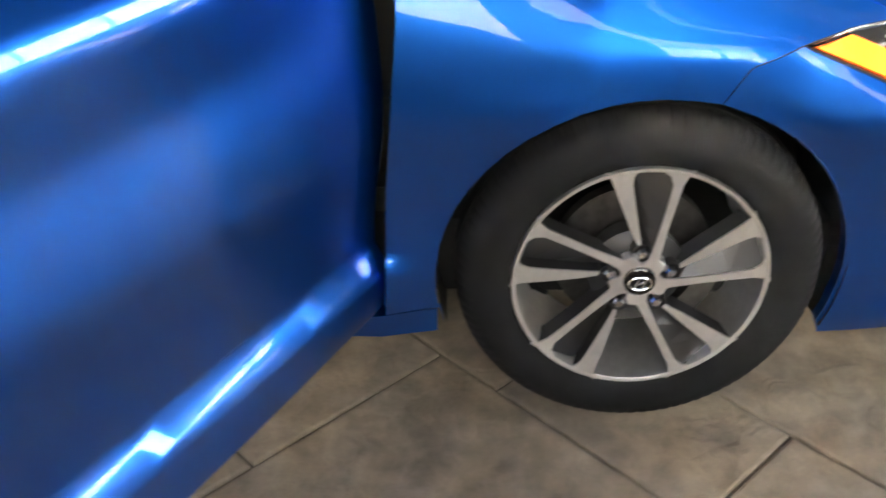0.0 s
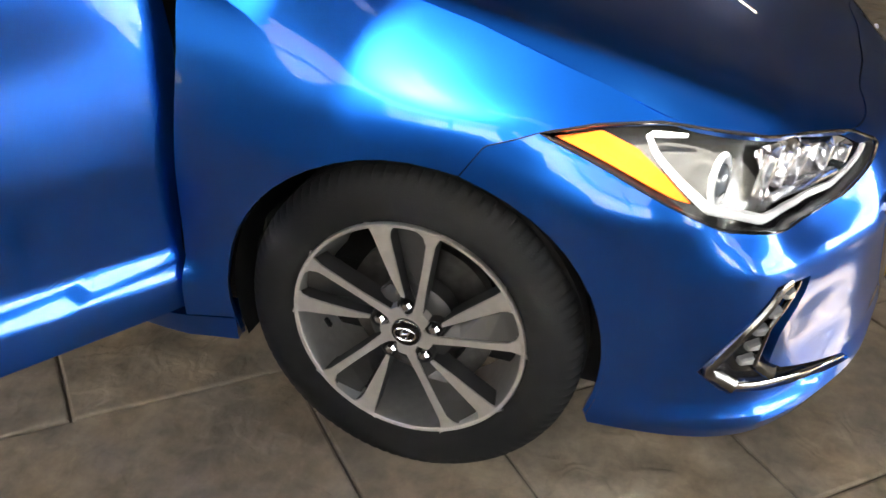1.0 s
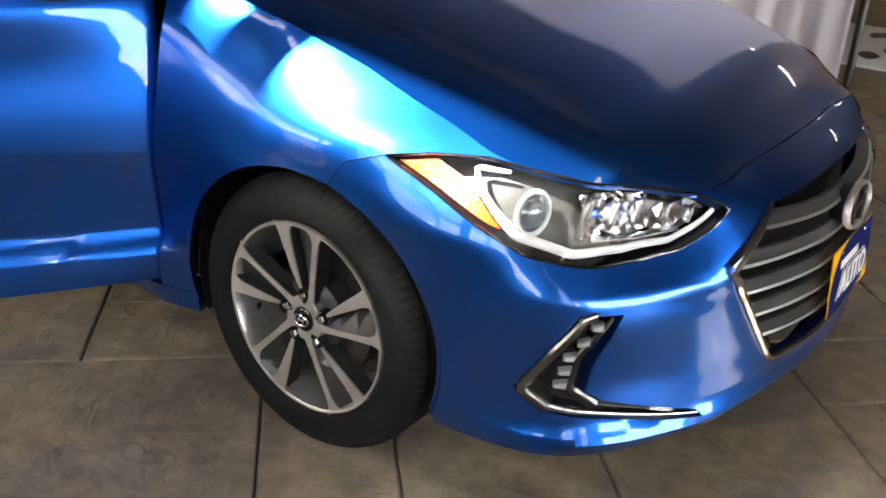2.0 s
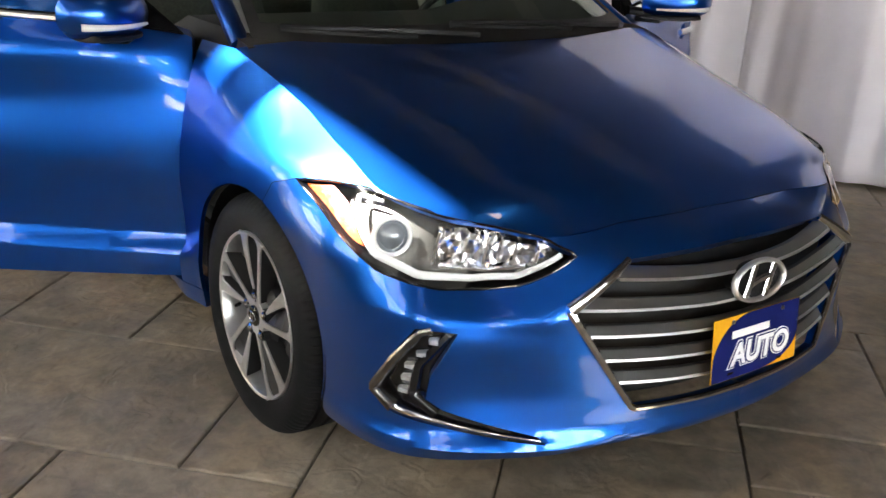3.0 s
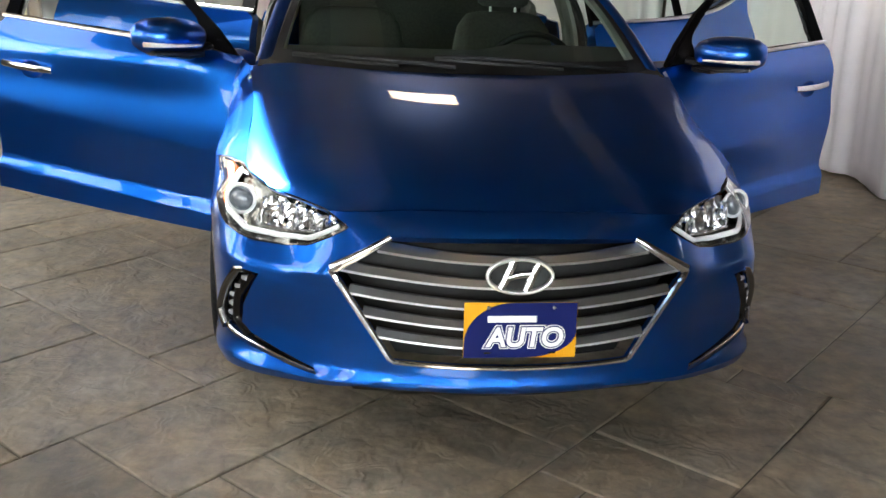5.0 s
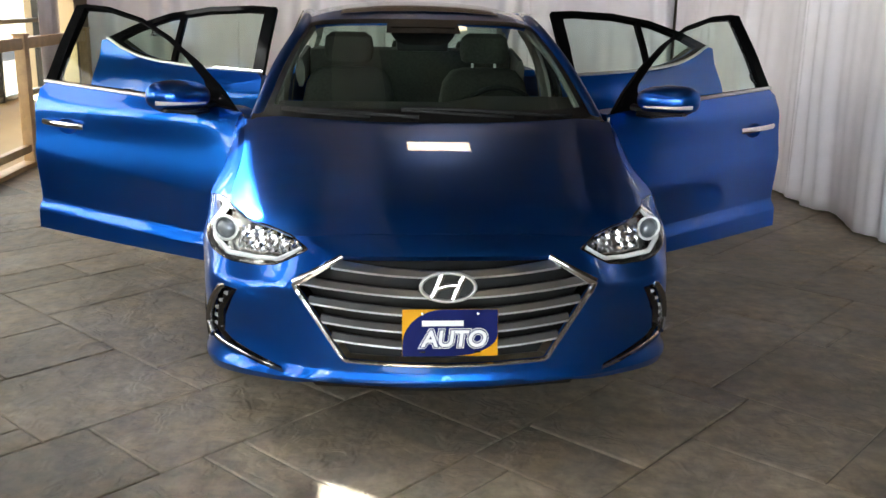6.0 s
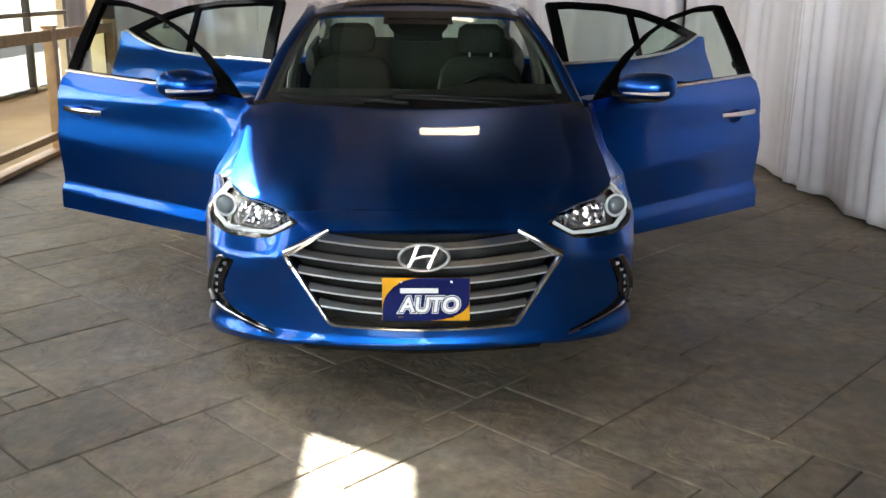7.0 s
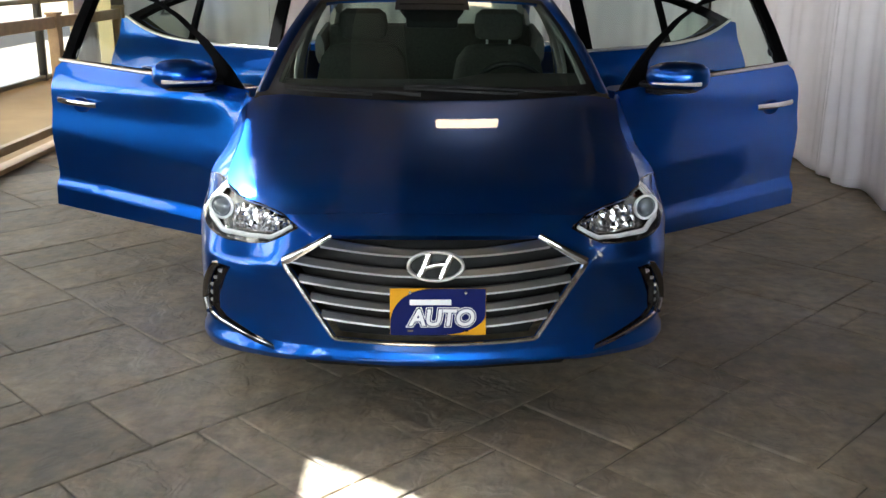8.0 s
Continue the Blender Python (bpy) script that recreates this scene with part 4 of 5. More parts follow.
def liner(y):
    """The black inner arch over a wheel."""
    def make():
        loops = []
        for x in (-0.838, -0.80, -0.55):
            loops.append([Vector((x, y - 0.003 + 0.352 * math.cos(q), 0.330 + 0.332 * math.sin(q))) for q in np.linspace(-0.35, math.pi + 0.35, 30)])
        bm = rings(loops, closed=False)
        return bm
    return make


both("wheel_liner", liner(AXLE_F), BLACK)
both("wheel_liner", liner(AXLE_R), BLACK)
both("inner_wall", lambda: box(-0.54, 0.87, 0.47, 0.02, 0.76, 0.52), BLACK)
both("inner_wall", lambda: box(-0.54, 3.57, 0.47, 0.02, 0.76, 0.52), BLACK)

# ---------------------------------------------------------------- nose: grille, plate, lamps
def on_skin(pts, out):
    return [skin(u, z, out) for u, z in pts]


def resampled(pts, n):
    """n points spaced evenly along a run of flat points."""
    d = [0.0]
    for a, b in zip(pts, pts[1:]):
        d.append(d[-1] + math.dist(a, b))
    out = []
    for k in range(n):
        s = d[-1] * k / (n - 1)
        i = min(max(int(np.searchsorted(d, s)) - 1, 0), len(pts) - 2)
        t = (s - d[i]) / (d[i + 1] - d[i])
        out.append((pts[i][0] + (pts[i + 1][0] - pts[i][0]) * t, pts[i][1] + (pts[i + 1][1] - pts[i][1]) * t))
    return out


def flip(p):
    return Vector((-p.x, p.y, p.z))


grille = part("grille", sheet(GRILLE, lambda u, z: skin(u, z, -0.07), 0.03), BLACK, car, "black radiator grille with bright bars")
part("backing", mirrored(sheet(GRILLE, lambda u, z: skin(u, z, -0.07), 0.03), 1), BLACK, grille)


def grille_side(up, sx):
    """Bright frame along the grille's edge: the broad upper limb or the thin lower one."""
    if up:
        run = resampled(GRILLE[2:4], 14)
        tap = lambda t: 0.62 + 0.50 * t
        w, h = 0.0150, 0.011
    else:
        run = resampled(GRILLE[3:6], 40)
        tap = lambda t: 1.15 - 0.55 * t if t < 0.6 else 0.82
        w, h = 0.0090, 0.008
    return mirrored(sweep(on_skin(run, 0.002), w, h, 8, up=(0, 1, 0), taper=tap), sx)


for sx in (-1, 1):
    part("grille_frame", grille_side(True, sx), CHROME, grille, "bright chrome upper frame")
    part("grille_frame", grille_side(False, sx), CHROME, grille, "bright chrome lower frame")


def half_width(z):
    """Where the grille's edge stands at height z, as a length round the plan."""
    e = GRILLE
    if z > 0.555:
        return e[3][0] + (e[2][0] - e[3][0]) * min(1, (z - 0.555) / 0.088)
    return e[4][0] + (e[3][0] - e[4][0]) * (z - 0.311) / 0.244


def slat(z0, bright):
    """One curved bar of the grille, its bright lower lip or its dark satin blade."""
    end = half_width(z0 + 0.03) - 0.008
    loops = []
    for k in range(-30, 31):
        s = k / 30
        u = abs(s) * end
        z = z0 + 0.030 * (u / 0.5) ** 1.6
        if bright:
            sec = [(z - 0.0036, 0.0072), (z + 0.0016, 0.0050), (z + 0.001, -0.002), (z - 0.003, -0.004)]
        else:
            h = 0.015 + 0.004 * abs(s)
            sec = [(z + 0.001, 0.003), (z + h, -0.010), (z + h, -0.020), (z + 0.001, -0.014)]
        pts = [skin(u, zz, o - 0.006) for zz, o in sec]
        loops.append([flip(p) if s > 0 else p for p in pts])
    return rings(loops)


for z0 in (0.590, 0.527, 0.468, 0.412, 0.359):
    part("slat", slat(z0, False), SATIN_DARK, grille, "dark satin bar")
    part("slat_lip", slat(z0, True), BRIGHT, grille, "bright lower lip of a bar")

emb_c = Vector((0.0, 0.004, 0.568))
lean = Matrix.Translation(emb_c) @ pose(0, 0, 0, -7)
emb = part("emblem", sweep([lean @ Vector((0.086 * math.cos(q), 0, 0.0455 * math.sin(q))) for q in np.linspace(0, 2 * math.pi, 49)[:-1]], 0.006, 0.0085, 10, closed=True, up=(0, 1, 0)), BRIGHT, grille, "chrome oval emblem")
for run, w in (((( -0.052, -0.036), (-0.038, -0.010), (-0.018, 0.040)), 0.0105), (((0.018, -0.040), (0.038, 0.010), (0.052, 0.036)), 0.0105), (((-0.036, -0.006), (0.0, 0.004), (0.036, 0.006)), 0.0095)):
    part("emblem_bar", sweep(spline([lean @ Vector((x, -0.002, z)) for x, z in run], 9), 0.005, w, 8, up=(1, 0, 0)), CHROME, grille)
part("emblem_mount", rings([[lean @ Vector((r * 0.080 * math.cos(q), y, r * 0.042 * math.sin(q))) for q in np.linspace(0, 2 * math.pi, 41)[:-1]] for y, r in ((0.004, 0.97), (0.04, 0.9))]), BLACK, grille)

# ---- dealer plate
plate = part("plate", box(0, 0, 0, 0.305, 0.003, 0.152, 0.001), PLATE_GOLD, car, "blue and gold plate lettered AUTO")
plate.matrix_world = pose(0.008, -0.0095, 0.421, -6)


def disc_band(x0, z0, rx, rz, lo, hi):
    return [(x0 + rx * math.cos(q), z0 + rz * math.sin(q)) for q in np.linspace(lo, hi, 30)]


def flat(outline, y):
    bm = bmesh.new()
    bm.faces.new([bm.verts.new((x, y, z)) for x, z in outline])
    if bm.faces[:][0].normal.y > 0:
        bmesh.ops.reverse_faces(bm, faces=bm.faces[:])
    got = bmesh.ops.extrude_face_region(bm, geom=bm.faces[:])
    for v in (g for g in got["geom"] if isinstance(g, bmesh.types.BMVert)):
        v.co.y += 0.0008
    bmesh.ops.recalc_face_normals(bm, faces=bm.faces[:])
    return bm


# the broad blue sweep, between two arcs
swoosh = [(-0.1515, -0.0755)] + [(-0.019 - 0.1325 * math.cos(t), -0.035 + 0.1105 * math.sin(t)) for t in np.linspace(0, math.pi / 2, 14)] + [(0.1515, 0.0755)] + [(0.011 + 0.1405 * math.cos(t), -0.005 - 0.0705 * math.sin(t)) for t in np.linspace(0, math.pi / 2, 14)]
part("plate_field", flat(swoosh, -0.0026), PLATE_BLUE, plate, "dark blue sweep")


def lettering(word, size, x, z, y, grow, mat, name):
    cu = bpy.data.curves.new("word", "FONT")
    cu.body, cu.size, cu.align_x, cu.extrude, cu.offset, cu.shear = word, size, "CENTER", 0.0004, grow, 0.12
    tmp = new("word", cu)
    bpy.context.view_layer.update()
    me = bpy.data.meshes.new_from_object(tmp.evaluated_get(bpy.context.evaluated_depsgraph_get()))
    bpy.data.objects.remove(tmp)
    me.materials.clear()
    me.materials.append(mat)
    me.transform(pose(x, y, z, 90))
    ob = new(name, me)
    ob.parent = plate
    return ob


lettering("AUTO", 0.073, 0.012, -0.043, -0.0030, 0.0078, PLATE_WHITE, "letter_edge")
lettering("AUTO", 0.073, 0.012, -0.043, -0.0040, 0.0054, PLATE_BLUE, "letter_outline")
lettering("AUTO", 0.073, 0.012, -0.043, -0.0050, 0.0022, PLATE_WHITE, "lettering")
for bx, bw in ((-0.060, 0.070), (0.010, 0.062)):
    part("name_bar", box(bx + bw / 2 - 0.03, -0.0032, 0.031, bw, 0.0016, 0.018, 0.0005), PLATE_WHITE, plate, "white bar")
for sx in (-0.088, 0.088):
    part("screw", revolve([(0, -0.0052), (0.0045, -0.0050), (0.006, -0.0025)], 12, "y", (sx, 0, 0.062)), CHROME, plate)
    part("slot", box(sx, -0.003, -0.062, 0.018, 0.001, 0.005), GLOSS_BLACK, plate)

# ---- lower black valance
both("valance", lambda: sheet([(0, 0.188), (arc_of_x(0.44), 0.195), (where(0.44, 0.09, 0.214), 0.216), (arc_of_x(0.3), 0.209), (0, 0.206)], lambda u, z: skin(u, z, -0.022), 0.03, thick=0.02, back=Vector((0, 1, 0))), BLACK)


# ---- head lamps
def strip(run_a, run_b, out_a, out_b, n=40):
    """A band between two runs of flat points on the skin."""
    a, b = resampled(run_a, n), resampled(run_b, n)
    bm = bmesh.new()
    p = [bm.verts.new(skin(u, z, out_a)) for u, z in a]
    q = [bm.verts.new(skin(u, z, out_b)) for u, z in b]
    for i in range(n - 1):
        bm.faces.new((p[i], p[i + 1], q[i + 1], q[i]))
    return bm


LAMP_LINE = LAMP_LOW[:-1] + LAMP_TOP[:-1]
LAMP_MID = (sum(p[0] for p in LAMP_LINE) / len(LAMP_LINE), sum(p[1] for p in LAMP_LINE) / len(LAMP_LINE))


def shrunk(pts, k, c=LAMP_MID):
    return [(c[0] + (u - c[0]) * k, c[1] + (z - c[1]) * k) for u, z in pts]


def ring_on(centre, r, out, tube, sides=8):
    c = skin(*centre, out)
    e = 0.01
    du = (skin(centre[0] + e, centre[1], out) - skin(centre[0] - e, centre[1], out)).normalized()
    n = Vector((-0.25, -0.95, 0.08)).normalized()
    du = (du - n * du.dot(n)).normalized()
    dv = n.cross(du)
    return sweep([c + du * (r * math.cos(q)) + dv * (r * math.sin(q)) for q in np.linspace(0, 2 * math.pi, 33)[:-1]], tube, closed=True, up=n, sides=sides), c, n, du, dv


def head_lamp(sx):
    h = part("head_lamp", mirrored(sheet(LAMP_LINE, lambda u, z: skin(u, z, -0.055), 0.02), sx), LAMP_BOWL, car, "head lamp with black bezel, chrome projector and white light guide")
    # side walls of the housing
    edge = resampled(LAMP_LINE + LAMP_LINE[:1], 90)
    part("housing_wall", mirrored(strip(edge, edge, -0.003, -0.056, 90), sx), GLOSS_BLACK, h)
    # white light guide: back edge, then along the lower edge to the tip
    hook = [(u, z) for u, z in resampled([(where(0.722, 0.46, 0.728), 0.727), (where(0.770, 0.51, 0.728), 0.729), (where(0.786, 0.49, 0.705), 0.705), (where(0.788, 0.448, 0.670), 0.668), (where(0.765, 0.415, 0.633), 0.632), (where(0.70, 0.355, 0.607), 0.604), (where(0.62, 0.275, 0.598), 0.597), (where(0.555, 0.20, 0.605), 0.606), (where(0.51, 0.172, 0.630), 0.630), (where(0.475, 0.15, 0.655), 0.655)], 60)]
    part("light_guide", mirrored(sweep(spline([skin(u, z, -0.014) for u, z in hook], 60), 0.0108, 0.0080, 8, up=(0, 1, 0), taper=lambda t: (1.10 - 0.50 * t) * min(1.0, 0.30 + 2.6 * t)), sx), GUIDE_GLEAM, h, "white light guide")
    am = [(where(0.836, 0.64, 0.727), 0.726), (where(0.800, 0.575, 0.738), 0.735), (where(0.796, 0.515, 0.715), 0.712), (where(0.803, 0.468, 0.680), 0.680), (where(0.800, 0.425, 0.645), 0.642), (where(0.818, 0.445, 0.645), 0.648), (where(0.836, 0.555, 0.692), 0.693)]
    part("side_reflector", mirrored(sheet(am, lambda u, z: skin(u, z, -0.010), 0.01, thick=0.012, back=Vector((1, 0.5, 0))), sx), AMBER, h, "amber side reflector")
    cen = (where(0.735, 0.405, 0.672), 0.668)
    bm, c, n, du, dv = ring_on(cen, 0.040, -0.018, 0.0052)
    # white colour here takes the place of the chrome's gleam
    part("projector_ring", mirrored(bm, sx), GUIDE_GLEAM, h, "chrome ring round the projector, its gleam put in as white")
    loops = [[c + n * d + du * (r * math.cos(q)) + dv * (r * math.sin(q)) for q in np.linspace(0, 2 * math.pi, 33)[:-1]] for r, d in ((0.039, 0.0), (0.034, -0.008), (0.031, -0.006), (0.026, 0.006), (0.016, 0.013), (0.004, 0.015))]
    part("projector_lens", mirrored(rings(loops), sx), PROJECTOR, h, "glass projector lens")
    # faceted reflector between upright ribs
    face = [(where(0.672, 0.345, 0.69), 0.693), (where(0.60, 0.27, 0.690), 0.690), (where(0.52, 0.19, 0.678), 0.676), (where(0.475, 0.15, 0.66), 0.661), (where(0.515, 0.17, 0.640), 0.638), (where(0.56, 0.21, 0.618), 0.616), (where(0.63, 0.28, 0.612), 0.611), (where(0.675, 0.33, 0.618), 0.618)]
    rnd = random.Random(4)
    facets = sheet(face, lambda u, z: skin(u + rnd.uniform(-0.003, 0.003), z + rnd.uniform(-0.003, 0.003), -0.032 + rnd.uniform(-0.010, 0.010)), 0.014)
    part("reflector", mirrored(facets, sx), FACET, h, "faceted chrome reflector", smooth=False)
    for x, y, z, tall in ((0.672, 0.346, 0.656, 0.074), (0.628, 0.296, 0.654, 0.060), (0.592, 0.258, 0.652, 0.066), (0.548, 0.212, 0.650, 0.048), (0.512, 0.182, 0.650, 0.030)):
        c = skin(where(x, y, z), z, -0.020)
        part("reflector_rib", mirrored(box(0, 0, 0, 0.005, 0.022, tall, 0.0015, m=Matrix.Translation(c) @ pose(0, 0, 0, 0, 10, -35)), sx), FACET, h, "pale upright rib")
    shelf = [skin(u, z, -0.018) for u, z in resampled([(where(0.672, 0.345, 0.615), 0.620), (where(0.60, 0.25, 0.612), 0.612), (where(0.535, 0.19, 0.625), 0.626)], 14)]
    part("reflector_shelf", mirrored(sweep(shelf, 0.010, 0.004, 6, up=(0, 0, 1)), sx), FACET, h, "chrome shelf under the reflectors")
    lens = part("lens", mirrored(sheet(LAMP_LINE, lambda u, z: skin(u, z, 0.002), 0.018), sx), LENS, h, "clear plastic lens")
    lens.visible_shadow = False
    gasket = resampled(LAMP_LINE + LAMP_LINE[:1], 80)[:-1]
    part("gasket", mirrored(sweep([skin(u, z, 0.0) for u, z in gasket], 0.0030, 0.0025, 6, closed=True, up=(0, 1, 0)), sx), GLOSS_BLACK, h, "black lamp seal")


# ---- fog lamp pockets
def fog_lamp(sx):
    f = part("fog_bezel", mirrored(sheet(FOG, lambda u, z: skin(u, z, -0.020), 0.012), sx), GLOSS_BLACK, car, "gloss black bezel with a satin blade and small lamps")
    blade_run = [(FOG[0][0] + 0.02, 0.492), (FOG[12][0] + 0.028, 0.42), (FOG[11][0] + 0.03, 0.352), (FOG[10][0] + 0.012, 0.312)]
    part("blade", mirrored(sweep(spline([skin(u, z, -0.010) for u, z in resampled(blade_run, 24)], 24), 0.015, 0.007, 10, up=(0, 1, 0), taper=lambda t: 0.75 + 0.4 * t), sx), GLOSS_BLACK, f, "gloss black inner lip")
    wall = [(FOG[1][0] - 0.035, 0.503), (FOG[1][0] - 0.012, 0.498), (FOG[2][0] - 0.014, 0.43), (FOG[3][0] - 0.016, 0.35), (FOG[4][0] - 0.02, 0.316)]
    part("blade", mirrored(sweep(spline([skin(u, z, -0.004) for u, z in resampled(wall, 24)], 24), 0.017, 0.013, 10, up=(0, 1, 0), taper=lambda t: 0.6 + 0.5 * t), sx), SATIN, f, "satin chrome outer blade")
    low = [(FOG[4][0] - 0.005, 0.316), (FOG[5][0], 0.291), (FOG[6][0], 0.268), (FOG[7][0] + 0.01, 0.258)]
    part("blade", mirrored(sweep(spline([skin(u, z, -0.004) for u, z in resampled(low, 30)], 30), 0.006, 0.004, 8, up=(0, 1, 0), taper=lambda t: 1.2 - 0.7 * t), sx), CHROME, f, "chrome strip in the lower groove")
    for k in range(5):
        z = 0.478 - 0.030 * k
        u = float(np.interp(z, [0.352, 0.42, 0.492], [blade_run[2][0] + 0.006, blade_run[1][0] + 0.004, blade_run[0][0] + 0.006]))
        half, wide = 0.0085, 0.024 + 0.002 * k
        rows = [[(u, z - half), (u + wide, z - half * 0.6), (u + wide, z + half * 0.6), (u, z + half)], [(u + 0.003, z - half * 0.7), (u + wide - 0.003, z - half * 0.4), (u + wide - 0.003, z + half * 0.4), (u + 0.003, z + half * 0.7)]]
        part("small_lamp", mirrored(rings([[skin(p, q, o) for p, q in row] for row, o in ((rows[0], -0.018), (rows[0], -0.007), (rows[1], -0.002))]), sx), SMALL_LAMP, f, smooth=False)


for sx in (-1, 1):
    head_lamp(sx)
    fog_lamp(sx)

# ---- black cowl, wipers
part("cowl", patch([(0, 0.985, 0.940), (0.30, 1.01, 0.938), (0.55, 1.06, 0.936), (0.735, 1.16, 0.940)], [(0, 1.10, 0.962), (0.30, 1.12, 0.960), (0.55, 1.17, 0.960), (0.73, 1.26, 0.965)], bulge=-0.012), BLACK, car, "black plastic cowl under the windscreen")


def ws_at(x, t, lift):
    lo, hi = spline(WS_LOW, 40), spline(WS_TOP, 40)
    k = min(range(40), key=lambda i: abs(lo[i].lerp(hi[i], t).x - abs(x)))
    p = lo[k].lerp(hi[k], t)
    return Vector((x, p.y, p.z)) + Vector((0, -0.5, 1)).normalized() * (0.035 * math.sin(math.pi * t) + lift)


for x0, x1, t1 in ((0.60, -0.12, 0.10), (-0.05, -0.62, 0.075)):
    wp = part("wiper", sweep(spline([ws_at(x0 + (x1 - x0) * k / 8, 0.02 + t1 * k / 8 * (2 - k / 8) * 0.6, 0.014) for k in range(9)], 20), 0.006, 0.009, 6, taper=lambda t: 1.2 - 0.5 * t), BLACK, car)
    part("wiper_blade", sweep([ws_at(x0 + (x1 - x0) * (0.35 + 0.65 * k / 10), 0.015 + t1 * 0.6 * (0.35 + 0.65 * k / 10), 0.006) for k in range(11)], 0.003, 0.008, 6), BLACK, wp)

# ---- dark shut lines between bonnet, wing and bumper
both("shut_line", lambda: sweep(spline([skin(u, z, -0.0005) for u, z in resampled([LAMP_LOW[0], FLARE, JOINT], 16)], 24), 0.0012, sides=6), FRAME_BLACK)

# ---------------------------------------------------------------- doors, all open
def pane_at(y, z, out=0.0):
    """The plane of the side glass, leaning in towards the roof."""
    return Vector((-(0.818 + 0.022 * (y - 1.45) - 0.56 * (z - 1.0) - 0.10 * max(0, z - 1.2)) - out, y, z))


def flat_skin(y, z, out=0.0):
    return skin(arc_of_y(y), z, out)


DOOR_F = dict(
    hinge=(-0.845, 1.345), angle=62, panel=[(1.332, 0.272), (1.328, 0.50), (1.305, 0.78), (1.312, 0.950), (1.36, 0.968), (1.9, 0.998), (2.42, 1.028), (2.452, 1.0), (2.458, 0.86), (2.458, 0.60), (2.462, 0.44), (2.464, 0.332)],
    frame=[(1.335, 0.965), (1.45, 1.055), (1.62, 1.165), (1.80, 1.258), (2.0, 1.335), (2.22, 1.382), (2.36, 1.392), (2.425, 1.386), (2.446, 1.032), (1.9, 1.000)],
    panes=[[(1.480, 0.995), (1.548, 1.080), (1.683, 1.171), (1.833, 1.252), (2.022, 1.327), (2.226, 1.370), (2.368, 1.376), (2.382, 1.040)]], belt=[(1.50, 0.984), (1.9, 1.004), (2.44, 1.036)], pull=(2.27, 0.848))
DOOR_R = dict(
    hinge=(-0.86, 2.475), angle=75, panel=[(2.464, 0.30), (2.466, 0.60), (2.472, 0.86), (2.468, 1.01), (2.5, 1.035), (2.9, 1.056), (3.15, 1.085), (3.30, 1.130), (3.42, 1.195), (3.465, 1.185), (3.485, 1.10), (3.50, 0.95), (3.47, 0.80), (3.40, 0.70), (3.29, 0.60), (3.21, 0.46), (3.175, 0.31)],
    frame=[(2.468, 1.035), (2.462, 1.386), (2.60, 1.392), (2.85, 1.380), (3.08, 1.342), (3.28, 1.275), (3.43, 1.20), (3.30, 1.135), (3.15, 1.090), (2.9, 1.060)],
    panes=[[(2.532, 1.045), (2.525, 1.362), (2.62, 1.367), (2.85, 1.354), (2.988, 1.332), (2.994, 1.075)], [(3.020, 1.082), (3.016, 1.326), (3.08, 1.314), (3.15, 1.290), (3.27, 1.242), (3.355, 1.194), (3.25, 1.140), (3.13, 1.102)]], belt=[(2.47, 1.040), (2.9, 1.064), (3.15, 1.094), (3.30, 1.139), (3.425, 1.202)], pull=(3.27, 0.905))


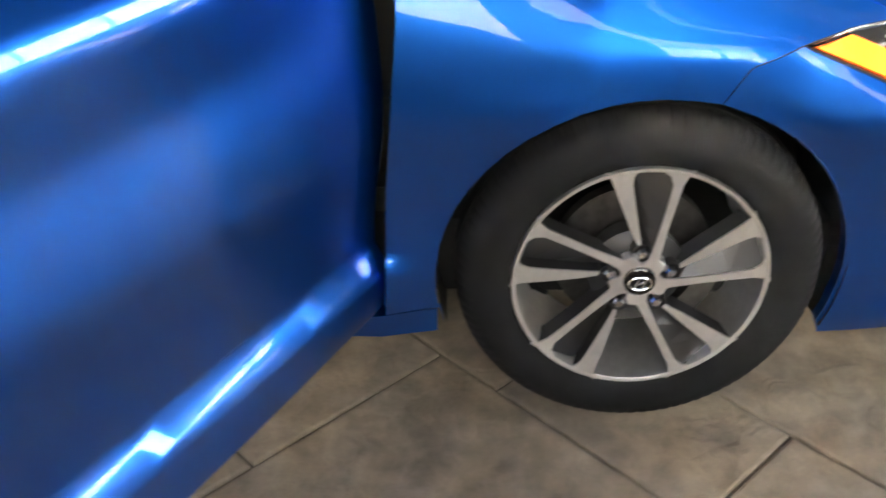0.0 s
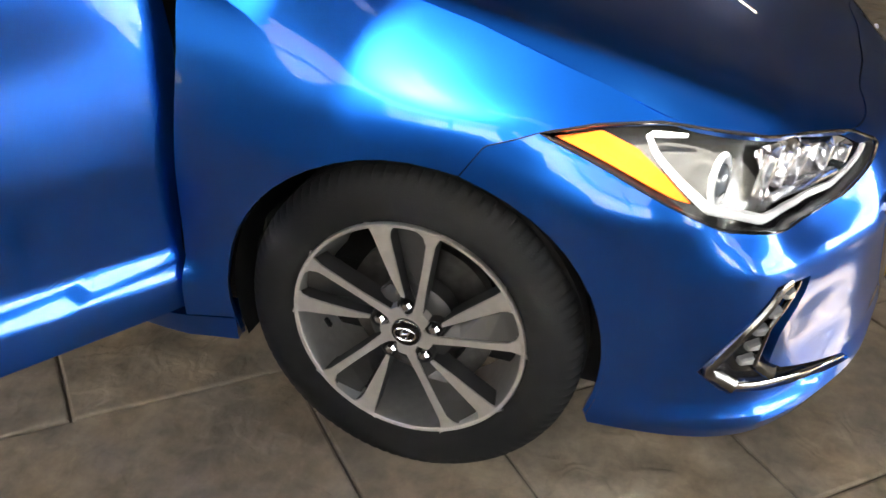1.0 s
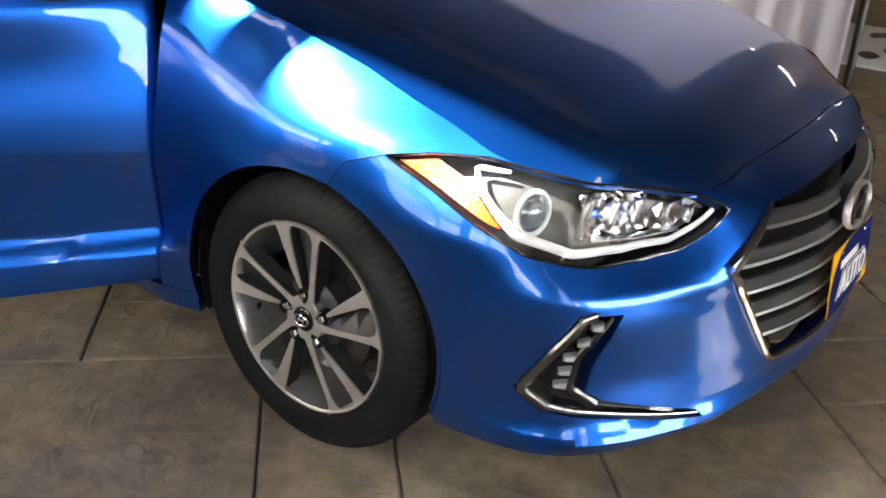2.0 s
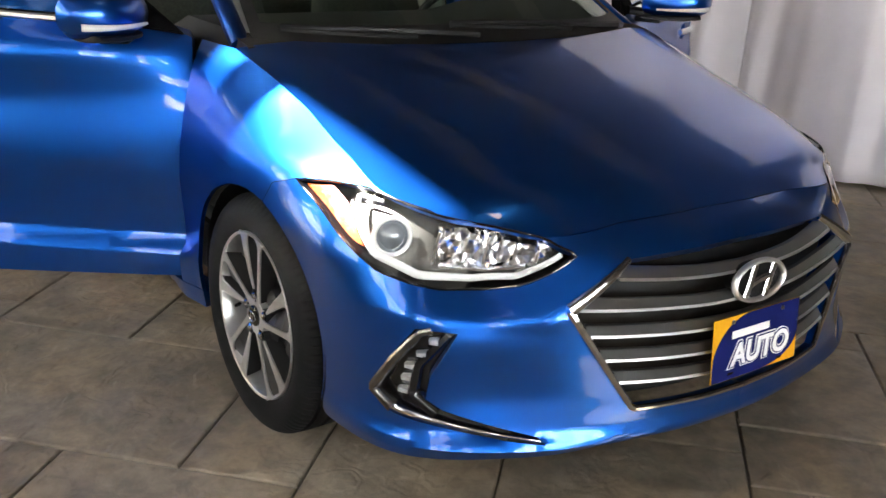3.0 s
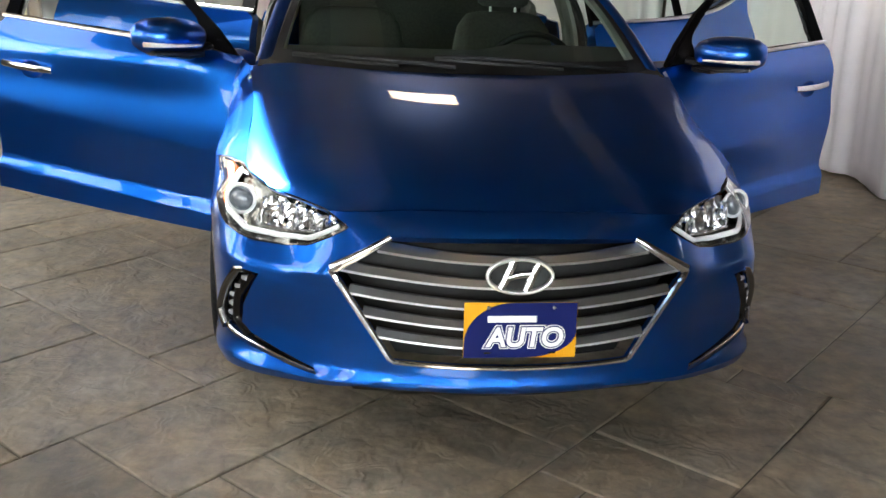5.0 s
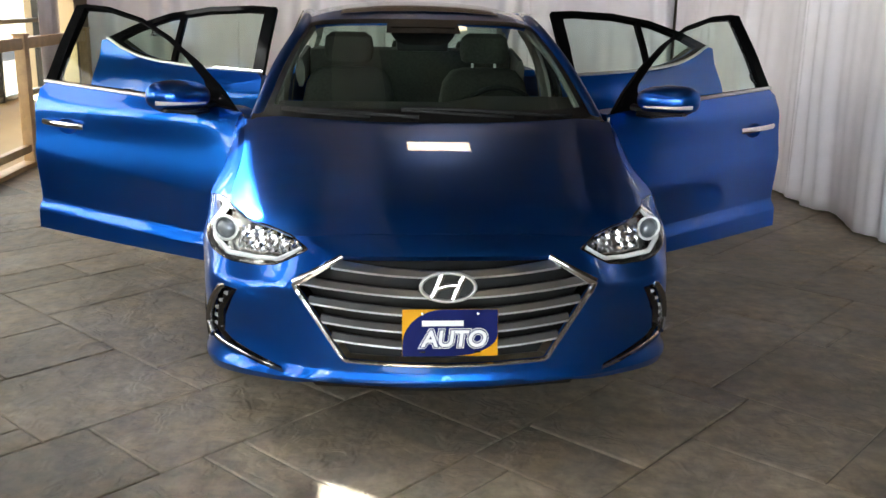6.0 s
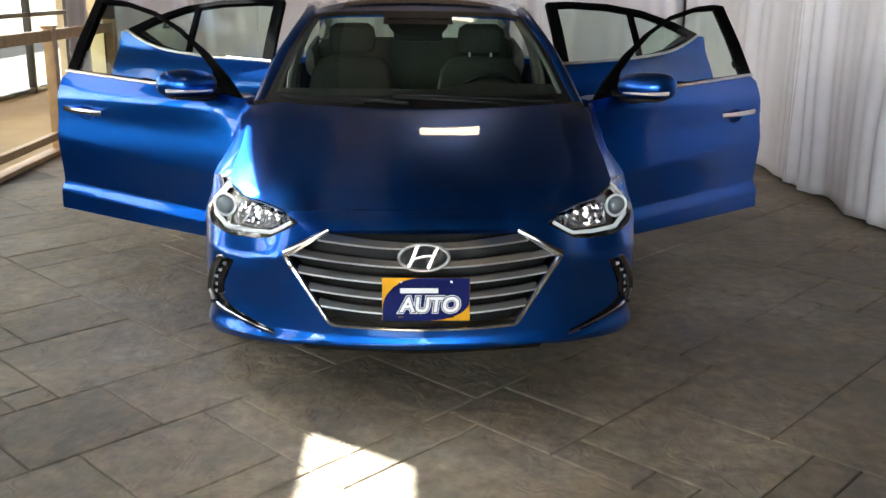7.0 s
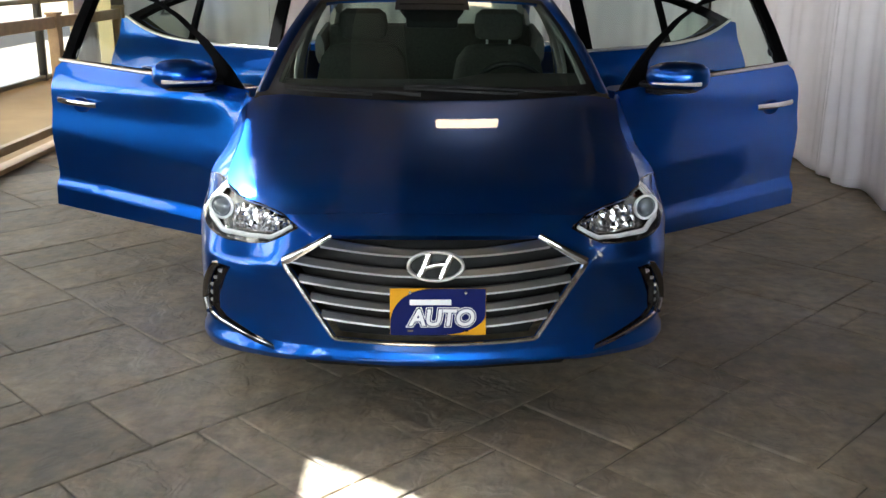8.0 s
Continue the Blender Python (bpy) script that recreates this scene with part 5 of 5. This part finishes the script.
def door(spec, sx, angle, front):
    hx, hy = spec["hinge"]
    turn = Matrix.Translation((hx, hy, 0)) @ Matrix.Rotation(radians(angle), 4, "Z") @ Matrix.Translation((-hx, -hy, 0))

    def fin(bm):
        bm.transform(turn)
        return mirrored(bm, sx)

    py, pz = spec["pull"]
    bowl = [(py - 0.012 + 0.058 * math.cos(q), pz - 0.012 + 0.036 * math.sin(q)) for q in np.linspace(0, 2 * math.pi, 25)[:-1]]
    creases = [(float(y), f(y) + dz) for y in np.arange(1.30, 3.50, 0.014) for f, dz in ((waist_line, 0.0), (waist_line, 0.012), (skirt_line, 0.0), (skirt_line, SHELF), (skirt_line, -0.008), (skirt_line, SHELF + 0.008))]
    d = part("door", fin(sheet(spec["panel"], flat_skin, 0.024, holes=[bowl], thick=0.018, back=Vector((1, 0, 0)), folds=creases)), PAINT, car, "open blue door with black window frame")
    part("handle_recess", fin(sheet(bowl, lambda y, z: flat_skin(y, z, -0.034 * max(0, 1 - ((y - py + 0.012) / 0.06) ** 2 - ((z - pz + 0.012) / 0.038) ** 2) - 0.001), 0.012)), PAINT, d)
    run = [flat_skin(py + 0.125 - 0.25 * k / 12, pz + 0.006 - 0.012 * k / 12, 0.012 + 0.016 * math.sin(math.pi * k / 12)) for k in range(13)]
    part("handle", fin(sweep(run, 0.010, 0.014, 8)), CHROME, d, "chrome pull handle")
    part("window_frame", fin(sheet(spec["frame"], pane_at, 0.03, holes=spec["panes"], thick=0.035, back=Vector((1, 0, 0)))), FRAME_BLACK, d, "black window frame", smooth=False)
    for p in spec["panes"]:
        g = part("pane", fin(sheet(p, lambda y, z: pane_at(y, z, -0.012), 0.08)), GLASS, d, "green-tinted side window")
        g.visible_shadow = False
    part("belt_strip", fin(sweep(spline([(pane_at(y, z).x - 0.012, y, z) for y, z in spec["belt"]], 24), 0.007, 0.009, 6)), BRIGHT, d, "bright belt strip")
    if front and sx > 0:
        spot = [(2.342 + 0.011 * math.cos(q), 1.085 + 0.019 * math.sin(q)) for q in np.linspace(0, 2 * math.pi, 17)[:-1]]
        part("sticker", fin(sheet(spot, lambda y, z: pane_at(y, z, -0.009), 0.01)), BLACK, d, "small dark sticker on the glass")
    inner = [(y, z) for y, z in spec["panel"]]
    part("inner_trim", fin(sheet(shrunk(inner, 0.985, (sum(p[0] for p in inner) / len(inner), 0.65)), lambda y, z: flat_skin(y, z, -0.105 + 0.02 * math.sin(6 * z)), 0.06, thick=-0.08, back=Vector((-1, 0, 0)))), CABIN, d, "dark inner door trim")
    rail = resampled(spec["panel"] + spec["panel"][:1], 90)
    shut = bmesh.new()
    a = [shut.verts.new(flat_skin(y, z, -0.010)) for y, z in rail]
    b = [shut.verts.new(flat_skin(y, z, -0.100)) for y, z in rail]
    for i in range(89):
        shut.faces.new((a[i], a[i + 1], b[i + 1], b[i]))
    part("shut_face", fin(shut), PAINT, d)
    if front:
        # mirror on its black foot
        part("mirror_foot", fin(sheet([(1.345, 0.968), (1.46, 1.055), (1.52, 1.085), (1.52, 0.985)], lambda y, z: pane_at(y, z, 0.006), 0.03, thick=0.02, back=Vector((1, 0, 0)))), FRAME_BLACK, d, "black mirror foot")
        part("mirror_arm", fin(sweep([(-0.83, 1.46, 0.985), (-0.90, 1.49, 0.978)], 0.035, 0.016, 8)), BLACK, d)
        loops = []
        for s, x in ((0.30, -0.868), (0.72, -0.885), (0.92, -0.925), (1.0, -0.975), (0.98, -1.03), (0.88, -1.075), (0.62, -1.104), (0.2, -1.116)):
            cy = 1.510 + 0.35 * max(0, -x - 0.92) ** 1.1
            loops.append([Vector((x, cy + (0.112 if math.cos(q) < 0 else 0.050) * s * math.copysign(abs(math.cos(q)) ** 0.8, math.cos(q)), 1.024 - 0.03 * (x + 0.87) + 0.066 * s * math.copysign(abs(math.sin(q)) ** 0.85, math.sin(q)))) for q in np.linspace(0, 2 * math.pi, 25)[:-1]])
        part("mirror_shell", fin(rings(loops)), PAINT, d, "blue door mirror")
        lamp = [Vector((x, 1.510 + 0.35 * max(0, -x - 0.92) ** 1.1 - 0.110 * s, 0.998 - 0.03 * (x + 0.87))) for x, s in ((-0.945, 0.97), (-0.99, 1.0), (-1.035, 0.98), (-1.075, 0.87), (-1.102, 0.62), (-1.113, 0.3))]
        part("mirror_lamp", fin(sweep(spline(lamp, 20), 0.006, 0.008, 8, taper=lambda t: 0.5 + 0.7 * t)), WHITE_STRIP, d, "clear turn lamp strip")
        low = [Vector((x, 1.510 + 0.35 * max(0, -x - 0.92) ** 1.1 - 0.030 * s, 0.968 - 0.03 * (x + 0.87))) for x, s in ((-0.88, 0.8), (-0.93, 0.95), (-0.99, 1.0), (-1.04, 0.95), (-1.08, 0.8))]
        part("mirror_tray", fin(sweep(spline(low, 16), 0.055, 0.012, 10, taper=lambda t: 0.8 + 0.5 * math.sin(math.pi * t))), BLACK, d, "black underside of the mirror")
        part("mirror_base", fin(box(-0.905, 1.500, 0.957, 0.10, 0.09, 0.024, 0.009)), BLACK, d, "black mirror base")
    return d


for sx in (-1, 1):
    door(DOOR_F, sx, DOOR_F["angle"] - (2.5 if sx > 0 else 0), True)
    door(DOOR_R, sx, DOOR_R["angle"], False)

# ---------------------------------------------------------------- cabin
both("centre_pillar", lambda: sweep(spline([(-0.80, 2.45, 0.30), (-0.79, 2.45, 0.75), (-0.76, 2.45, 1.02), (-0.66, 2.45, 1.22), (-0.59, 2.45, 1.36)], 24), 0.045, 0.03, 8, up=(1, 0, 0)), BLACK)
both("pillar_lining", lambda: sweep(spline([(-0.735, 2.47, 0.55), (-0.725, 2.47, 0.95), (-0.640, 2.48, 1.20), (-0.565, 2.50, 1.33)], 16), 0.135, 0.022, 8, up=(1, 0, 0)), TRIM_LIGHT, label="pale grey pillar lining")
both("quarter_lining", lambda: sweep(spline([(-0.70, 3.30, 0.98), (-0.655, 3.62, 1.08), (-0.585, 3.45, 1.27)], 14), 0.10, 0.03, 8, up=(1, 0, 0)), TRIM_LIGHT, label="pale grey lining behind the rear door")
both("seat_belt", lambda: sweep(spline([(-0.62, 2.42, 1.22), (-0.67, 2.40, 0.98), (-0.70, 2.38, 0.60)], 12), 0.024, 0.002, 6, up=(1, 0, 0)), CABIN_TRIM, label="grey seat belt")
part("headliner", patch([(0, 2.0, 1.325), (0.25, 2.0, 1.32), (0.45, 2.02, 1.31), (0.54, 2.05, 1.295)], [(0, 3.3, 1.345), (0.25, 3.3, 1.34), (0.45, 3.29, 1.32), (0.55, 3.26, 1.285)], bulge=0.02), TRIM_LIGHT, car, "grey headliner")
both("pillar_trim", lambda: sweep(spline([(-0.69, 1.24, 0.955), (-0.635, 1.62, 1.14), (-0.55, 2.03, 1.30)], 20), 0.034, 0.02, 8), TRIM_LIGHT)
part("dashboard", rings([[Vector((x, y, z)) for y, z in ((1.12, 0.955), (1.30, 0.985), (1.55, 0.985 + (0.03 if x > 0.1 else 0)), (1.68, 0.94), (1.70, 0.80), (1.62, 0.62), (1.20, 0.60))] for x in (-0.74, -0.70, -0.3, 0.1, 0.25, 0.5, 0.70, 0.74)]), DASH, car, "dark dashboard")
part("cabin_floor", box(0, 2.5, 0.40, 1.46, 2.6, 0.06, 0.01), CABIN, car)
part("parcel_shelf", box(0, 3.80, 1.00, 1.30, 0.55, 0.03, 0.01), CABIN, car)
part("firewall", box(0, 1.25, 0.66, 1.40, 0.04, 0.55), BLACK, car)


def seat(x, y, width):
    s = part("seat", box(x, y, 0.55, width, 0.52, 0.16, 0.05), CABIN, car, "dark cloth seat")
    loops = []
    for z, w, dy, t in ((0.55, 0.92, 0.0, 0.07), (0.70, 1.0, 0.02, 0.085), (0.88, 0.98, 0.06, 0.08), (1.005, 0.88, 0.10, 0.07), (1.065, 0.70, 0.12, 0.05), (1.08, 0.45, 0.125, 0.02)):
        loops.append([Vector((x + width / 2 * w * math.copysign(abs(math.cos(q)) ** 0.5, math.cos(q)), y + 0.22 + dy + t * math.copysign(abs(math.sin(q)) ** 0.6, math.sin(q)), z)) for q in np.linspace(0, 2 * math.pi, 25)[:-1]])
    part("backrest", rings(loops), CABIN, s)
    loops = []
    for z, w, t in ((1.105, 0.10, 0.03), (1.12, 0.125, 0.045), (1.18, 0.135, 0.055), (1.24, 0.125, 0.05), (1.265, 0.09, 0.025)):
        loops.append([Vector((x + w * math.copysign(abs(math.cos(q)) ** 0.6, math.cos(q)), y + 0.355 + t * math.copysign(abs(math.sin(q)) ** 0.7, math.sin(q)), z)) for q in np.linspace(0, 2 * math.pi, 21)[:-1]])
    part("headrest", rings(loops), CABIN, s)
    # posts coloured white, so the metal's gleam is in the colour
    for dx in (-0.062, 0.062) if x > 0 else ():
        part("headrest_post", sweep([(x + dx, y + 0.345, 1.06), (x + dx, y + 0.355, 1.13)], 0.007), GUIDE_GLEAM, s, "chrome headrest post, its gleam put in as white")


seat(-0.37, 2.12, 0.52)
seat(0.37, 2.12, 0.52)
bench = part("rear_seat", box(0, 3.05, 0.60, 1.30, 0.50, 0.18, 0.06), CABIN, car, "dark rear bench")
part("backrest", box(0, 3.42, 0.86, 1.30, 0.16, 0.56, 0.06, m=Matrix.Identity(4)), CABIN, bench)
for x in (-0.42, 0.0, 0.42):
    part("headrest", box(x, 3.50, 1.13, 0.24, 0.10, 0.11, 0.04), CABIN, bench)
sw = part("steering_wheel", sweep([pose(0.37, 1.78, 0.875, -65) @ Vector((0.185 * math.cos(q), 0.185 * math.sin(q), 0)) for q in np.linspace(0, 2 * math.pi, 41)[:-1]], 0.015, closed=True, up=(0, 0.9, 0.4)), BLACK, car)
part("hub", box(0, 0, 0, 0.15, 0.12, 0.05, 0.02, m=pose(0.37, 1.76, 0.87, -65)), BLACK, sw)
part("spoke", box(0, 0, 0, 0.34, 0.035, 0.02, 0.008, m=pose(0.37, 1.775, 0.875, -65)), BLACK, sw)
mi = part("inside_mirror", box(0, 1.84, 1.232, 0.25, 0.035, 0.070, 0.014), BLACK, car, "black inside mirror")
part("mirror_glass", box(0, 1.86, 1.232, 0.236, 0.006, 0.060, 0.002), SATIN, mi)
part("sensor_box", rings([[Vector((sx * w, y + dy, z)) for sx, dy in ((-1, -0.05), (1, -0.05), (1, 0.05), (-1, 0.05))] for w, y, z in ((0.085, 1.80, 1.232), (0.125, 1.81, 1.246), (0.150, 1.83, 1.275), (0.155, 1.86, 1.315))]), BLACK, car, "black sensor housing under the roof")
part("sunroof", patch([(0, 2.10, 1.384), (0.2, 2.10, 1.380), (0.36, 2.10, 1.369), (0.40, 2.10, 1.364)], [(0, 2.62, 1.428), (0.2, 2.62, 1.424), (0.36, 2.62, 1.410), (0.40, 2.62, 1.404)], bulge=0.010), GLOSS_BLACK, car, "dark glass sunroof panel")

# ---------------------------------------------------------------- stamped floor, slab by slab
def stone_material(name, colour, joint=False):
    m = bpy.data.materials.new(name)
    m.use_nodes = True
    nt = m.node_tree
    b = nt.nodes["Principled BSDF"]
    geo = nt.nodes.new("ShaderNodeNewGeometry")
    info = nt.nodes.new("ShaderNodeObjectInfo")

    def noise_at(scale, detail, rough=0.55, distort=0.0):
        n = nt.nodes.new("ShaderNodeTexNoise")
        n.inputs["Scale"].default_value, n.inputs["Detail"].default_value = scale, detail
        n.inputs["Roughness"].default_value, n.inputs["Distortion"].default_value = rough, distort
        nt.links.new(geo.outputs["Position"], n.inputs["Vector"])
        return n.outputs["Fac"]

    def spread(src, lo, hi, a=0.3, c=0.7):
        r = nt.nodes.new("ShaderNodeMapRange")
        for i, v in enumerate((a, c, lo, hi)):
            r.inputs[i + 1].default_value = v
        nt.links.new(src, r.inputs[0])
        return r.outputs[0]

    def times(p, q):
        k = nt.nodes.new("ShaderNodeMath")
        k.operation = "MULTIPLY"
        nt.links.new(p, k.inputs[0])
        nt.links.new(q, k.inputs[1])
        return k.outputs[0]

    broad, fine = noise_at(1.3, 4), noise_at(14, 8, 0.62, 0.2)
    tone = times(times(spread(broad, 0.66, 1.34), spread(fine, 0.62, 1.40)), spread(info.outputs["Random"], 0.86, 1.14, 0, 1))
    mix = nt.nodes.new("ShaderNodeMix")
    mix.data_type = "RGBA"
    mix.inputs[6].default_value = (*colour, 1)
    mix.inputs[7].default_value = (colour[0] * 1.22, colour[1] * 1.13, colour[2] * 1.0, 1)
    nt.links.new(spread(noise_at(4.5, 5), 0, 1, 0.42, 0.66), mix.inputs[0])
    scale = nt.nodes.new("ShaderNodeVectorMath")
    scale.operation = "SCALE"
    nt.links.new(mix.outputs[2], scale.inputs[0])
    nt.links.new(tone, scale.inputs["Scale"])
    nt.links.new(scale.outputs[0], b.inputs["Base Color"])
    nt.links.new(spread(fine, 0.46, 0.70), b.inputs["Roughness"])
    # slaty relief: shallow terraces with broken edges, long flakes and small pits
    def warped(scale, amount):
        warp = nt.nodes.new("ShaderNodeVectorMath")
        warp.operation = "MULTIPLY_ADD"
        warp.inputs[1].default_value = (amount, amount, amount)
        n = nt.nodes.new("ShaderNodeTexNoise")
        n.inputs["Scale"].default_value, n.inputs["Detail"].default_value = scale, 5
        nt.links.new(geo.outputs["Position"], n.inputs["Vector"])
        nt.links.new(n.outputs["Color"], warp.inputs[0])
        nt.links.new(geo.outputs["Position"], warp.inputs[2])
        return warp.outputs[0]

    terrace = nt.nodes.new("ShaderNodeTexNoise")
    terrace.inputs["Scale"].default_value, terrace.inputs["Detail"].default_value = 2.6, 3
    terrace.inputs["Roughness"].default_value = 0.5
    nt.links.new(warped(5.0, 0.16), terrace.inputs["Vector"])
    steps = nt.nodes.new("ShaderNodeValToRGB")
    el = steps.color_ramp.elements
    el[0].position, el[1].position = 0.30, 0.74
    el[0].color = (0, 0, 0, 1)
    el[1].color = (1, 1, 1, 1)
    for k, at in enumerate((0.36, 0.42, 0.47, 0.52, 0.57, 0.62, 0.68)):
        low, high = k / 7, (k + 1) / 7
        for pos, v in ((at - 0.011, low), (at + 0.011, high)):
            e = el.new(pos)
            e.color = (v, v, v, 1)
    nt.links.new(terrace.outputs["Fac"], steps.inputs[0])
    flakes = nt.nodes.new("ShaderNodeTexVoronoi")
    flakes.feature, flakes.distance = "SMOOTH_F1", "EUCLIDEAN"
    flakes.inputs["Scale"].default_value = 5.0
    nt.links.new(warped(3.2, 0.35), flakes.inputs["Vector"])

    def plus(p, q):
        k = nt.nodes.new("ShaderNodeMath")
        k.operation = "ADD"
        nt.links.new(p, k.inputs[0])
        nt.links.new(q, k.inputs[1])
        return k.outputs[0]

    height = plus(plus(spread(flakes.outputs["Distance"], 0, 0.5, 0, 1), spread(noise_at(6, 3, 0.45), 0, 0.45)), plus(spread(steps.outputs[0], 0, 1.1, 0, 1), spread(fine, 0, 0.16)))
    bp = nt.nodes.new("ShaderNodeBump")
    bp.inputs["Strength"].default_value, bp.inputs["Distance"].default_value = (0.85, 0.016) if not joint else (0.3, 0.004)
    nt.links.new(height, bp.inputs["Height"])
    nt.links.new(bp.outputs[0], b.inputs["Normal"])
    return m


STONE = stone_material("stamped_concrete", (0.205, 0.172, 0.133))
JOINT_MAT = stone_material("dark_floor_joint", (0.075, 0.062, 0.050), True)
floor = tagged(part("floor", box((LEFT + FAR) / 2, (FRONT + BACK) / 2, -0.102, FAR - LEFT, BACK - FRONT + 0.6, 0.19), JOINT_MAT, smooth=False), "grey-brown stamped concrete floor in slate-like slabs", "floor", kind="structure")

UNIT, TURN = 0.1545, radians(44)
P0, Q0 = -0.255, -0.070      # a crossing of the pattern's grid
# joints of the stamped pattern round the car, in units of the grid: along it (row, from, to) and across it (column, from, to)
ALONG = [(-2, 9, 18), (-3, 2, 9), (-6, 6, 9), (-7, 4, 6), (-8, 5, 6), (0, -4, 7), (1, -5, -2), (4, -7, 2), (7, -6, 2), (9, 0, 3), (11, -4, 0), (14, -3, 0), (15, 0, 8), (18, 4, 6), (20, 1, 5)]
ACROSS = [(0, 7, 19), (-3, 11, 14), (-4, 7, 11), (-5, 7, 9), (-6, 4, 6), (-3, 4, 7), (-2, 1, 4), (-1, 1, 4), (3, 0, 4), (2, -3, 0), (4, -3, 0), (4, 9, 13), (6, -8, -3), (9, -6, -3)]
SIZES = [(3, 3), (4, 3), (3, 4), (5, 3), (4, 4), (3, 5), (2, 3), (3, 2), (5, 4), (6, 4), (4, 6), (6, 3), (4, 5)]
SMALL = [(2, 2), (1, 3), (3, 1), (4, 1), (1, 4), (1, 2), (2, 1), (1, 1)]


def stamped_pattern(seed, lo=-64, hi=64):
    """Fills the grid with oblong stones, none across a joint that is known. Yields column, row, length, width in units."""
    rnd = random.Random(seed)
    below = {(i, r) for r, p, q in ALONG for i in range(p, q)}        # a joint under the cell
    beside = {(c, j) for c, p, q in ACROSS for j in range(p, q)}      # a joint before the cell
    taken = set()

    def worth(i, j, w, h):
        if any((i + a, j + b) in taken for a in range(w) for b in range(h)):
            return None
        if any((i + a, j + b) in below for a in range(w) for b in range(1, h)) or any((i + a, j + b) in beside for a in range(1, w) for b in range(h)):
            return None
        met = sum(((i + a, j) in below) + ((i + a, j + h) in below) for a in range(w)) + sum(((i, j + b) in beside) + ((i + w, j + b) in beside) for b in range(h))
        return 2.2 * met / (2 * (w + h)) + min(w * h, 16) / 16 + rnd.uniform(0, 0.9)

    near = sorted(((i, j) for i in range(-12, 20) for j in range(-10, 22)), key=lambda c: (c[1], c[0]))
    rest = [(i, j) for j in range(lo, hi) for i in range(lo, hi)]
    for i, j in near + rest:
        if (i, j) in taken:
            continue
        got = [(worth(i, j, w, h), w, h) for w, h in SIZES]
        got = [g for g in got if g[0] is not None] or [g for g in ((worth(i, j, w, h), w, h) for w, h in SMALL) if g[0] is not None]
        _, w, h = max(got)
        taken.update((i + a, j + b) for a in range(w) for b in range(h))
        yield i, j, w, h


slab_meshes = {}


def slab_mesh(length, width):
    key = (length, width)
    if key not in slab_meshes:
        bm = bmesh.new()
        a, b = length * UNIT / 2 - 0.0025, width * UNIT / 2 - 0.0025
        loops = []
        for k, z in ((0.0, -0.018), (0.0, -0.007), (0.0020, -0.0020), (0.0065, 0.0)):
            loops.append([(-a + k, -b + k, z), (a - k, -b + k, z), (a - k, b - k, z), (-a + k, b - k, z)])
        rings(loops, bm=bm)
        me = bpy.data.meshes.new("slab")
        bm.to_mesh(me)
        bm.free()
        me.materials.append(STONE)
        slab_meshes[key] = me
    return slab_meshes[key]


pick = random.Random(7)
far_verts, far_faces = [], []
for i, j, w, h in stamped_pattern(5):
    p, q = P0 + (i + w / 2) * UNIT, Q0 + (j + h / 2) * UNIT
    x = p * math.cos(TURN) - q * math.sin(TURN)
    y = p * math.sin(TURN) + q * math.cos(TURN)
    if not (LEFT - 0.1 < x < FAR and FRONT - 0.1 < y < BACK + 0.2) or (x > RIGHT + 0.4 and y > 2.0):
        continue
    at = pose(x, y, pick.uniform(-0.001, 0.001), 0, 0, math.degrees(TURN))
    if -3.0 < x < 3.0 and -2.4 < y < 3.4:
        s = new("slab", slab_mesh(w, h))
        s.parent = floor
        s.matrix_basis = at
    else:
        me = slab_mesh(w, h)
        k = len(far_verts)
        far_verts += [at @ v.co for v in me.vertices]
        far_faces += [[k + n for n in f.vertices] for f in me.polygons]

# slabs away from the walk, joined
far_mesh = bpy.data.meshes.new("far_slabs")
far_mesh.from_pydata(far_verts, [], far_faces)
far_mesh.materials.append(STONE)
far_slabs = new("far_slabs", far_mesh)
far_slabs.parent = floor
tagged(far_slabs, kind="stuff")
